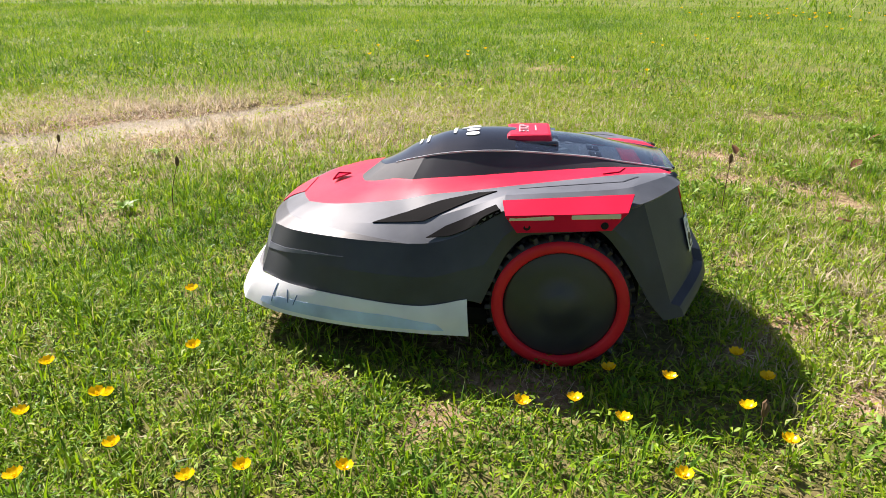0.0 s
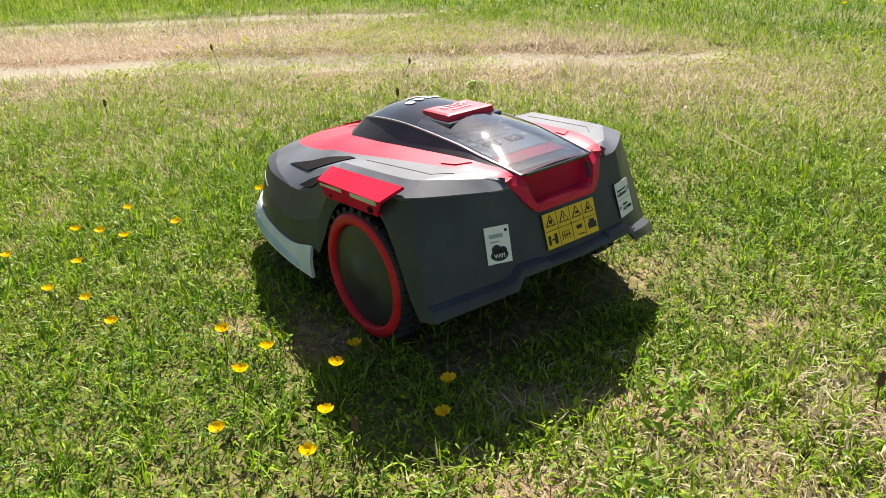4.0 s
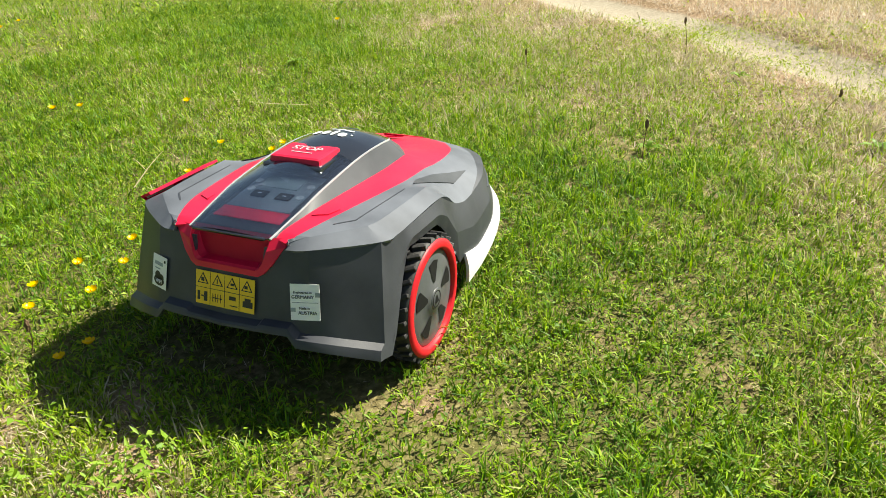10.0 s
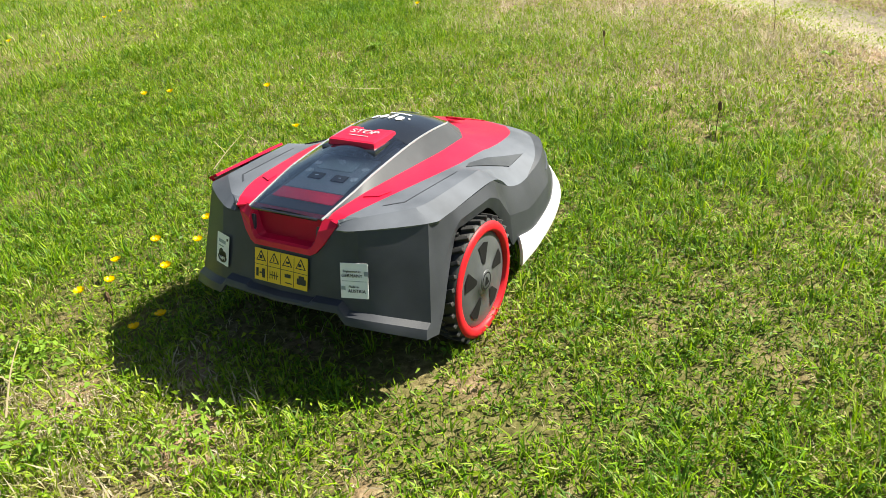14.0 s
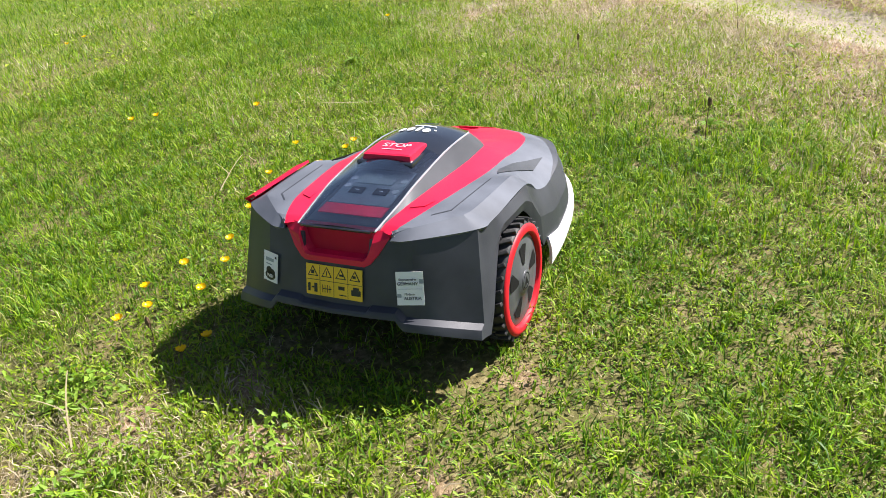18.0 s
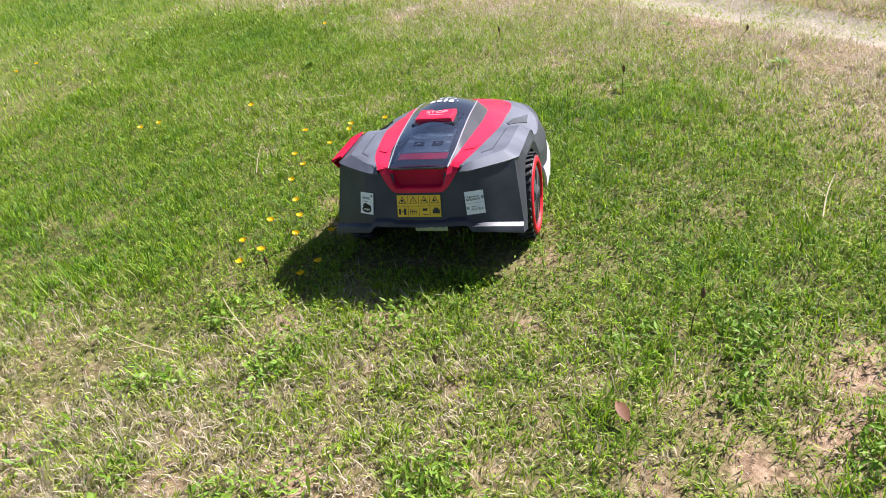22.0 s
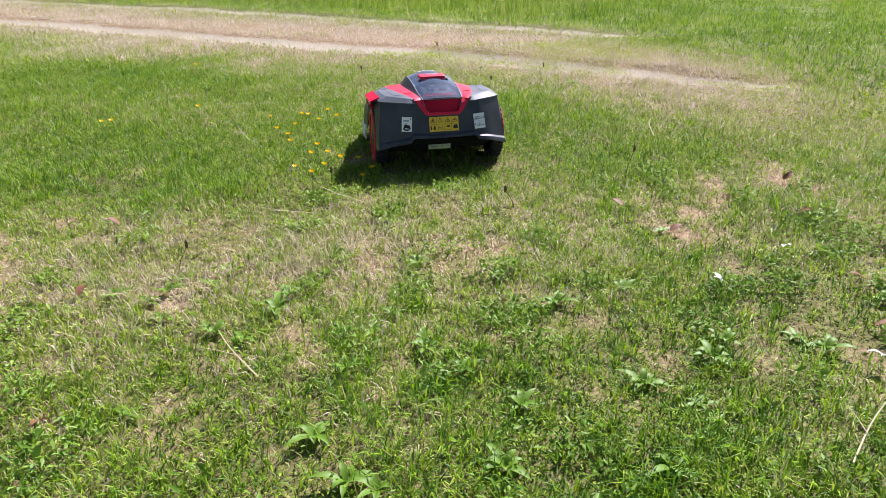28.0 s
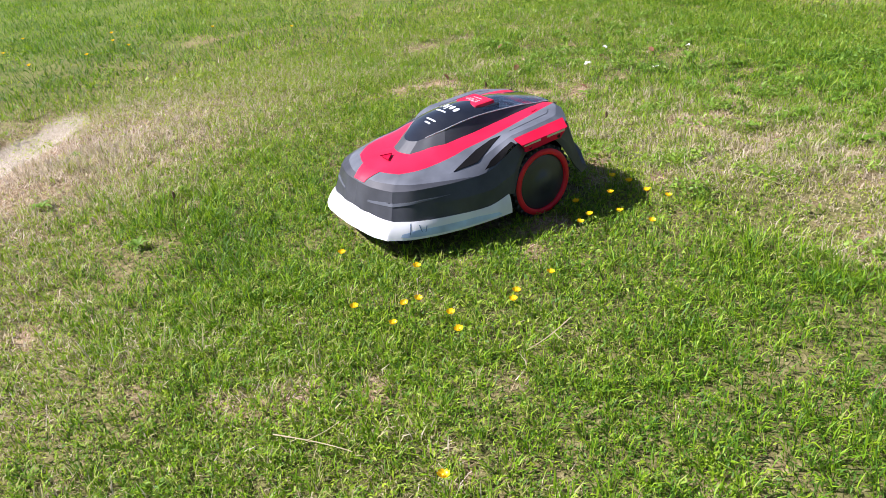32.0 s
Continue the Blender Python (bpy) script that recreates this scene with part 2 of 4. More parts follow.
# beyond the blades the field reads as green from afar
fat = node(nt, "ShaderNodeAttribute"); fat.attribute_name = "field"
fc = ramp(nt, na.outputs[0], [(0.3, (0.075, 0.125, 0.016)), (0.7, (0.155, 0.200, 0.036))])
mf = node(nt, "ShaderNodeMix"); mf.data_type = 'RGBA'
nt.links.new(fat.outputs["Fac"], mf.inputs[0]); nt.links.new(mx.outputs[2], mf.inputs[6]); nt.links.new(fc, mf.inputs[7])
nt.links.new(mf.outputs[2], b.inputs["Base Color"])
b.inputs["Roughness"].default_value = 0.95
b.inputs["Specular IOR Level"].default_value = 0.15
bp = nt.nodes.new("ShaderNodeBump"); bp.inputs["Strength"].default_value, bp.inputs["Distance"].default_value = 0.6, 0.006
nt.links.new(nb.outputs[0], bp.inputs["Height"])
nt.links.new(bp.outputs[0], b.inputs["Normal"])


# ---- mesh helpers ----
def obj(name, verts, faces, material, parent=None, label="", smooth=False):
    me = bpy.data.meshes.new(name)
    me.from_pydata([tuple(v) for v in verts], [], faces)
    me.materials.append(material)
    if smooth:
        me.polygons.foreach_set("use_smooth", [True] * len(me.polygons))
    me.update()
    ob = new(name, me)
    if parent is not None:
        ob.parent = parent
    if label:
        ob["label"] = label
    return ob


def part(name, bm, material, parent=None, label="", smooth=False):
    me = bpy.data.meshes.new(name)
    bm.to_mesh(me)
    bm.free()
    me.materials.append(material)
    if smooth:
        me.polygons.foreach_set("use_smooth", [True] * len(me.polygons))
    ob = new(name, me)
    if parent is not None:
        ob.parent = parent
    if label:
        ob["label"] = label
    return ob


def solid(ob, thick, offset=-1.0):
    md = ob.modifiers.new("thickness", 'SOLIDIFY')
    md.thickness, md.offset = thick, offset
    return ob


def box(bm, c, s, bevel=0.0, m=None):
    r = bmesh.ops.create_cube(bm, size=1.0)
    for v in r["verts"]:
        v.co = Vector((v.co.x * s[0], v.co.y * s[1], v.co.z * s[2]))
    if bevel:
        es = list({e for v in r["verts"] for e in v.link_edges})
        vs = bmesh.ops.bevel(bm, geom=es, offset=bevel, segments=2, affect='EDGES', profile=0.6)["verts"]
        vs = {v for v in bm.verts if v.is_valid and (v in vs or v in r["verts"])}
    else:
        vs = r["verts"]
    t = Matrix.Translation(c) @ (m or Matrix())
    for v in vs:
        v.co = t @ v.co
    return bm


def lathe(bm, prof, n, axis_m):
    """Turn a profile of (radius, height) about the local z axis."""
    rings = []
    for r, h in prof:
        rings.append([bm.verts.new(axis_m @ Vector((r * math.cos(2 * math.pi * i / n), r * math.sin(2 * math.pi * i / n), h))) for i in range(n)])
    for a, c in zip(rings, rings[1:]):
        for i in range(n):
            bm.faces.new((a[i], a[(i + 1) % n], c[(i + 1) % n], c[i]))
    return rings


# ---- ground ----
RUT_A = np.array([(20, 23), (9, 8.6), (4.5, 2.4), (2.15, -0.35), (1.42, -1.15), (0.88, -1.75), (0.5, -2.4), (0.9, -6), (3, -14)], float)


def side_of(x, y, line):
    """Signed distance to the line: positive on the far side."""
    best, sgn = np.full(np.shape(x), 1e9), np.zeros(np.shape(x))
    for (ax, ay), (bx, by) in zip(line, line[1:]):
        vx, vy = bx - ax, by - ay
        u = np.clip(((x - ax) * vx + (y - ay) * vy) / (vx * vx + vy * vy), 0, 1)
        d = np.hypot(x - ax - u * vx, y - ay - u * vy)
        s = np.sign((x - ax) * vy - (y - ay) * vx)
        sgn = np.where(d < best, s, sgn)
        best = np.minimum(best, d)
    return best * -sgn


def waves(x, y, f, seed):
    """Smooth noise in -1..1 from a few rotated sine waves."""
    rng = np.random.RandomState(seed)
    z = np.zeros(np.shape(x))
    for k in range(5):
        a, ph = rng.uniform(0, math.pi * 2, 2)
        w = f * rng.uniform(0.6, 1.9)
        z = z + np.sin(w * (x * math.cos(a) + y * math.sin(a)) + ph + 1.3 * np.sin(0.7 * w * (y * math.cos(a) - x * math.sin(a)) + ph * 2))
    return z / 3.5


def far_side(x, y):
    return side_of(x, y, RUT_A)


def rut_mask(x, y):
    s = far_side(x, y)
    wob = 0.035 * waves(x, y, 2.2, 5)
    a = np.clip(1.35 - np.abs(s + wob) / 0.15, 0, 1)
    c = np.clip(1.30 - np.abs(s - 1.22 + wob) / 0.14, 0, 1)
    return np.maximum(a, c) * np.clip((y + 2.15) / 0.6, 0, 1)


def verge(x, y):
    """The dry, worn strip along the track."""
    s = far_side(x, y) + 0.15 * waves(x, y, 1.6, 8)
    return np.clip(1.25 - np.abs(s - 0.2) / 1.1, 0, 1) * np.clip((y + 2.2) / 0.8, 0, 1)


def ground_z(x, y):
    near = np.clip((np.hypot(x - 0.1, y) - 0.25) / 0.5, 0, 1)
    return 0.010 * near * waves(x, y, 3.0, 1) + 0.004 * near * waves(x, y, 14.0, 2) - 0.03 * rut_mask(x, y)


def behind(x, y):
    """The worn ground close behind the mower."""
    return np.clip((-x - 0.22) / 0.30, 0, 1) * np.clip((1.25 + x) / 0.4, 0, 1) * np.clip((y + 1.35) / 0.4, 0, 1) * np.clip((1.6 - y) / 0.6, 0, 1)


def rear(x, y):
    """Lusher, darker sward further back."""
    return np.clip((-x - 0.85) / 0.4, 0, 1) * (0.75 + 0.5 * waves(x, y, 3.4, 61))


def mottle(x, y):
    """Hand-wide gaps of straw between the tufts, more of them on worn ground."""
    n = 0.55 * waves(x, y, 22.0, 71) + 0.6 * waves(x, y, 46.0, 72) + 0.35 * waves(x, y, 9.0, 73)
    worn = np.clip(0.5 * behind(x, y) + 0.45 * rear(x, y) + verge(x, y), 0, 1)
    return np.clip((n - 0.34 + 0.22 * worn) / 0.6, 0, 1) * (0.32 + 0.5 * worn)


def bare(x, y):
    """Patches of thin, straw-coloured sward a hand to a pace across."""
    n = 0.6 * waves(x, y, 4.5, 41) + 0.7 * waves(x, y, 14.0, 43) + 0.5 * waves(x, y, 31.0, 44) + 0.58 * behind(x, y) + 0.35 * verge(x, y) - 0.10 * rear(x, y)
    return np.maximum(0.85 * np.clip((n - 0.62) / 0.75, 0, 1), mottle(x, y))


def dryness(x, y):
    """How dry the sward is, from lush (-) to straw (+)."""
    d = 0.22 * waves(x, y, 2.4, 11) + 0.12 * waves(x, y, 7.0, 12)
    d = d + 0.85 * verge(x, y) + (0.10 + 0.16 * np.clip(behind(x, y) + rear(x, y), 0, 1)) * (waves(x, y, 34.0, 13) + 0.7 * waves(x, y, 70.0, 14))
    d = d - 0.12 + 0.36 * behind(x, y) + 0.06 * rear(x, y) + 0.26 * bare(x, y)
    return d - 0.16 * np.clip((-y - 1.6) / 0.8, 0, 1)


def build_ground():
    def axis(lo, hi, step, far):
        mid = np.concatenate([np.arange(lo, -1.9, step), np.arange(-1.9, 2.2, 0.03), np.arange(2.2, hi + 1e-6, step)])
        k = np.geomspace(step * 2, far, 34)
        return np.concatenate([lo - k[::-1], mid, hi + k])
    xs, ys = axis(-4, 10, 0.08, 600), axis(-8, 9, 0.08, 600)
    gx, gy = np.meshgrid(xs, ys, indexing="ij")
    gz = ground_z(gx, gy)
    n, m = gx.shape
    co = np.stack([gx, gy, gz], -1).reshape(-1, 3)
    i = (np.arange(n - 1)[:, None] * m + np.arange(m - 1)).ravel()
    quads = np.stack([i, i + m, i + m + 1, i + 1], 1)
    ob = mesh_from_arrays("ground", co, quads, M_GROUND)
    add_attr(ob, "rut", rut_mask(gx, gy).ravel())
    add_attr(ob, "bare", np.maximum(bare(gx, gy), 0.75 * verge(gx, gy)).ravel())
    add_attr(ob, "field", (np.clip((np.hypot(gx, gy) - 1.9) / 2.0, 0, 1) * (1 - 0.85 * verge(gx, gy)) * (1 - rut_mask(gx, gy)) * 0.8).ravel())
    tagged(ob, "sandy lawn soil with thatch and two bare wheel ruts", "ground", kind="structure")
    return ob


def mesh_from_arrays(name, co, faces, material, smooth=False):
    me = bpy.data.meshes.new(name)
    k = faces.shape[1]
    me.vertices.add(len(co))
    me.vertices.foreach_set("co", np.ascontiguousarray(co, np.float32).ravel())
    me.loops.add(faces.size)
    me.loops.foreach_set("vertex_index", np.ascontiguousarray(faces, np.int32).ravel())
    me.polygons.add(len(faces))
    me.polygons.foreach_set("loop_start", np.arange(0, faces.size, k, dtype=np.int32))
    me.polygons.foreach_set("loop_total", np.full(len(faces), k, np.int32))
    if smooth:
        me.polygons.foreach_set("use_smooth", np.ones(len(faces), bool))
    me.materials.append(material)
    me.update(calc_edges=True)
    return new(name, me)


def add_attr(ob, name, values):
    a = ob.data.attributes.new(name, 'FLOAT', 'POINT')
    a.data.foreach_set("value", np.ascontiguousarray(values, np.float32))


build_ground()


# ---- grass ----
def scatter(rng, n, x0, x1, y0, y1, keep, skip=None):
    x, y = rng.uniform(x0, x1, n), rng.uniform(y0, y1, n)
    if skip is not None:
        out = ~skip(x, y)
        x, y = x[out], y[out]
        n = len(x)
    k = keep(x, y) > rng.uniform(0, 1, n)
    return x[k], y[k]


def tufts(rng, n, per, x0, x1, y0, y1, keep):
    """Blades in tufts: places, and the way in which each leans out of its tuft."""
    cx, cy = scatter(rng, n, x0, x1, y0, y1, keep)
    r = np.abs(rng.normal(0, 0.011, (len(cx), per))) * rng.uniform(0.5, 1.8, (len(cx), 1))
    a = rng.uniform(0, 2 * math.pi, (len(cx), per))
    return (cx[:, None] + r * np.cos(a)).ravel(), (cy[:, None] + r * np.sin(a)).ravel(), (a + rng.normal(0, 0.5, a.shape)).ravel(), np.repeat(rng.uniform(0.55, 1.45, len(cx)), per)


def blade_mesh(name, rng, x, y, length, width, lean, material, label, dry=0.0, kink=True, way=None, tall=1.0):
    """Each blade: a tapered strip that rises, bends over and ends in a point."""
    n = len(x)
    a = rng.uniform(0, 2 * math.pi, n) if way is None else way
    length = length * tall * (1 + 0.35 * waves(x, y, 9.0, 51))
    L = length * rng.uniform(0.45, 1.25, n)
    w = width * rng.uniform(0.6, 1.3, n)
    t1 = np.abs(rng.normal(0, lean * 0.55, n))
    t2 = np.clip(t1 + np.abs(rng.normal(lean, 0.35, n)), 0, 1.9)
    dx, dy = np.cos(a), np.sin(a)
    tw = a + math.pi / 2 + rng.normal(0, 0.5, n)
    sx, sy = np.cos(tw), np.sin(tw)
    z = ground_z(x, y) - 0.004
    base = np.stack([x, y, z], -1)
    up1 = np.stack([dx * np.sin(t1), dy * np.sin(t1), np.cos(t1)], -1) * (L * 0.52)[:, None]
    up2 = np.stack([dx * np.sin(t2), dy * np.sin(t2), np.cos(t2)], -1) * (L * 0.48)[:, None]
    s = np.stack([sx, sy, 0 * sx], -1) * (w * 0.5)[:, None]
    if kink:
        co = np.stack([base, base + up1 + s, base + up1 - s, base + up1 + up2], 1).reshape(-1, 3)
        i = np.arange(n)[:, None] * 4
        f = np.concatenate([i + [0, 1, 2], i + [2, 1, 3]], 0)
        per = 4
    else:
        co = np.stack([base - s, base + s, base + up1 + up2], 1).reshape(-1, 3)
        f = np.arange(n)[:, None] * 3 + [[0, 1, 2]]
        per = 3
    ob = mesh_from_arrays(name, co, f, material)
    add_attr(ob, "dry", np.repeat(dryness(x, y) + dry, per))
    tagged(ob, label, "grass", kind="stuff")
    return ob


def under_mower(x, y):
    return (np.abs(y) < 0.20) & (x > -0.17) & (x < 0.42)


def sward(x, y):
    """How densely the grass stands."""
    d = np.clip(0.80 - 0.55 * (0.6 * waves(x, y, 3.1, 21) + 0.6 * waves(x, y, 9.0, 22)), 0.25, 1)
    d = d * (1 - 0.96 * np.clip(rut_mask(x, y) * 1.6, 0, 1))
    d = d * (1 - 0.72 * verge(x, y)) * (1 - 0.25 * behind(x, y)) * (1 - 0.30 * np.clip(rear(x, y), 0, 1))
    d = d * (1 - 0.88 * bare(x, y))
    return np.where(under_mower(x, y), 0.25 * d, d)


# ---- robotic mower: x ahead, y to its left, rear axle above the origin ----
def spline(ctrl, n):
    """Smooth curve through the control points, n samples; a fourth value marks a sharp corner."""
    p = np.array([c[:3] for c in ctrl], float)
    k = len(ctrl) - 1
    stops = sorted({0, k} | {i for i, c in enumerate(ctrl) if len(c) > 3})
    out = []
    for s in np.linspace(0, k - 1e-9, n):
        i = min(k - 1, int(s + 1e-7))
        u = min(1, max(0, s - i))
        b_, c = p[i], p[i + 1]
        a = 2 * b_ - c if i in stops else p[i - 1]
        d = 2 * c - b_ if i + 1 in stops else p[i + 2]
        out.append(0.5 * (2 * b_ + (c - a) * u + (2 * a - 5 * b_ + 4 * c - d) * u * u + (3 * b_ - a - 3 * c + d) * u ** 3))
    return np.array(out)


# half contours of the body from the nose to the middle of the tail
C_FOOT = [(.456, 0, .064), (.453, .060, .064), (.447, .110, .063), (.432, .150, .061, 1), (.374, .186, .058), (.286, .210, .055), (.190, .221, .053), (.118, .222, .052)]
C_SKIRT = [(.430, 0, .104), (.427, .060, .104), (.421, .108, .102), (.406, .145, .099, 1), (.354, .181, .097), (.279, .208, .095), (.185, .219, .090), (.121, .217, .101)]
C_SIDE = [(.431, 0, .101), (.428, .062, .101), (.408, .138, .098, 1), (.362, .174, .096), (.274, .207, .093), (.195, .216, .089), (.160, .217, .089), (.121, .215, .098), (.077, .214, .090), (-.085, .213, .076), (-.137, .205, .084, 1), (-.178, .120, .110), (-.188, 0, .114)]
C_BELT = [(.410, 0, .159), (.406, .062, .160), (.388, .124, .162, 1), (.350, .159, .165), (.273, .190, .167), (.197, .199, .166, 1), (.165, .200, .169), (.129, .199, .181), (.077, .199, .213, 1), (-.050, .196, .220), (-.090, .188, .224, 1), (-.143, .115, .2265, 1), (-.154, 0, .222)]
C_CROWN = [(.398, 0, .169), (.392, .057, .170), (.372, .111, .172, 1), (.336, .141, .175), (.262, .168, .181), (.195, .175, .186, 1), (.165, .174, .194), (.120, .172, .209), (.077, .176, .226, 1), (-.045, .170, .234), (-.078, .164, .237, 1), (-.128, .110, .2375, 1), (-.143, .088, .2335)]
C_BAND = [b_[:3] if k > 5 else tuple(b_[i] + (c[i] - b_[i]) * (.99, .99, .99, .74, .36, .0)[k] for i in range(3)) + tuple(b_[3:]) for k, (b_, c) in enumerate(zip(C_BELT, C_CROWN))]
C_STRIPE = [(.374, 0, .181), (.366, .050, .183), (.348, .093, .185, 1), (.308, .120, .191), (.258, .129, .197), (.212, .130, .203), (.175, .131, .211), (.120, .132, .218), (.065, .131, .226), (-.055, .113, .237), (-.100, .103, .239), (-.131, .092, .2375, 1), (-.146, .086, .2325)]
C_CAB = [(.290, 0, .200), (.287, .018, .200), (.280, .036, .200, 1), (.257, .0505, .205), (.232, .066, .213), (.205, .083, .217, 1), (.175, .086, .221), (.120, .088, .226), (.065, .086, .231), (-.050, .078, .239), (-.090, .073, .239), (-.123, .067, .237), (-.137, .065, .233)]
C_RIM = [(.262, 0, .222), (.259, .014, .222), (.250, .030, .224, 1), (.235, .039, .229), (.215, .051, .237), (.190, .063, .245, 1), (.165, .066, .250), (.120, .068, .255), (.065, .068, .256), (-.030, .068, .251), (-.075, .067, .245), (-.118, .064, .239), (-.146, .062, .235)]


def outward(verts, faces):
    """Turns the faces so that they look away from the middle of the body."""
    v = np.array(verts)
    f = np.array(faces)
    nrm = np.cross(v[f[:, 2]] - v[f[:, 0]], v[f[:, 3]] - v[f[:, 1]])
    away = v[f].mean(1) - (0.1, 0, 0.08)
    return [tuple(q) for q in (f if (nrm * away).sum() > 0 else f[:, ::-1])]


def crisp(ob, deg=14):
    """Sharp edges at creases and along the borders of a moulded skin."""
    bm = bmesh.new()
    bm.from_mesh(ob.data)
    for e in bm.edges:
        e.smooth = not (e.is_boundary or e.calc_face_angle(0) > radians(deg))
    bm.to_mesh(ob.data)
    bm.free()
    return ob


def strip(name, a, c, material, parent, rows=6, bulge=0.0, label="", thick=0.004, n=121):
    """A skin between two half contours, mirrored to the other side."""
    A, C = spline(a, n), spline(c, n)
    half = []
    for r in range(rows + 1):
        u = r / rows
        line = A * (1 - u) + C * u
        out = line.copy()
        ang = np.arctan2(line[:, 1], line[:, 0] - 0.1)
        out[:, 0] += np.cos(ang) * bulge * math.sin(math.pi * u)
        out[:, 1] += np.sin(ang) * bulge * math.sin(math.pi * u)
        out[:, 2] += 0.35 * bulge * math.sin(math.pi * u)
        half.append(out)
    half = np.array(half)
    closed = abs(half[0, 0, 1]) < 1e-6
    mir = half[:, ::-1].copy()
    mir[:, :, 1] *= -1
    full = np.concatenate([mir[:, :-1] if closed else mir, half], 1)
    k = full.shape[1]
    verts = full.reshape(-1, 3)
    faces = []
    for r in range(rows):
        for i in range(k - 1):
            faces.append((r * k + i, r * k + i + 1, (r + 1) * k + i + 1, (r + 1) * k + i))
    return solid(crisp(obj(name, verts, outward(verts, faces), material, parent, label, smooth=True)), thick)


def arch_z(x):
    """Lower edge of the side over the rear wheel."""
    if not -0.124 < x < 0.119:
        return None
    u = (x - 0.045) / 0.074 if x > 0.045 else (-0.055 - x) / 0.069 if x < -0.055 else 0
    return 0.187 - 0.075 * x - 0.135 * u ** 1.9


def side_skin(parent, sgn):
    """One charcoal side wall with its wheel arch; the pair meets at nose and tail."""
    n = 361
    us = (0, .05, .09, .115, .28, .44, .50, .56, .75, 1)
    rows = len(us) - 1
    A, C = spline(C_SIDE, n), spline(C_BELT, n)
    verts, faces = [], []
    for i in range(n):
        lo, hi = A[i].copy(), C[i].copy()
        z = arch_z(lo[0]) if lo[1] > 0.15 else None
        if lo[0] < -0.17 and lo[1] < 0.108:
            z = 0.112 + 0.013 * min(1, (0.108 - lo[1]) / 0.010)
        full = hi - lo
        if z is not None and z > lo[2]:
            u = min(0.96, (z - lo[2]) / (hi[2] - lo[2]))
            lo = lo * (1 - u) + hi * u
        if hi[0] < -0.1 and hi[1] < 0.050:          # opening of the hand recess
            u = (0.1945 - lo[2]) / full[2]
            hi = lo + full * u
        for u in us:
            p = lo * (1 - u) + hi * u
            flare = 0.006 * max(0, 1 - abs(u - 0.50) / 0.5) * max(0, min(1, (0.34 - p[0]) / 0.08)) * max(0, min(1, (p[0] + 0.10) / 0.06))
            tail = max(0, min(1, (-p[0] - 0.105) / 0.03))
            ledge = 1 if u <= 0.051 else 0.9 if u <= 0.091 else 0
            p = p + np.array((-0.012 * tail * ledge, flare * (p[1] / 0.2), 0))
            verts.append((p[0], sgn * p[1], p[2]))
    for i in range(n - 1):
        for r in range(rows):
            a, b_ = i * (rows + 1) + r, (i + 1) * (rows + 1) + r
            faces.append((a, b_, b_ + 1, a + 1) if sgn > 0 else (a, a + 1, b_ + 1, b_))
    return solid(crisp(obj("side_wall", verts, outward(verts, faces), M_DARK, parent, "charcoal moulded side wall with wheel arch", smooth=True)), 0.004)


class Skin:
    """Lays patches on the outer skins along one axis."""
    def __init__(self, obs):
        from mathutils.bvhtree import BVHTree
        vs, fs = [], []
        for o in obs:
            k = len(vs)
            vs += [v.co.copy() for v in o.data.vertices]
            fs += [[k + i for i in p.vertices] for p in o.data.polygons]
        self.tree = BVHTree.FromPolygons(vs, fs)

    def drop(self, p, way, lift):
        hit = self.tree.ray_cast(Vector(p) - Vector(way) * 0.3, Vector(way))
        q = hit[0] if hit[0] is not None else Vector(p)
        return q - Vector(way) * lift

    def patch(self, name, outline, way, lift, material, parent, label="", grid=0.006, thick=0.0015):
        """outline: points in the world, seen along way; filled and laid on the skin."""
        bm = bmesh.new()
        vs = [bm.verts.new(p) for p in outline]
        bm.faces.new(vs)
        bmesh.ops.triangulate(bm, faces=bm.faces[:])
        for _ in range(7):
            es = [e for e in bm.edges if e.calc_length() > grid]
            if not es:
                break
            bmesh.ops.subdivide_edges(bm, edges=es, cuts=1)
            bmesh.ops.triangulate(bm, faces=bm.faces[:])
        for v in bm.verts:
            v.co = self.drop(v.co, way, lift)
        w = Vector(way)
        bm.normal_update()
        if sum((f.normal.dot(w) for f in bm.faces)) > 0:
            bmesh.ops.reverse_faces(bm, faces=bm.faces[:])
        return solid(crisp(part(name, bm, material, parent, label, smooth=True), 40), thick)


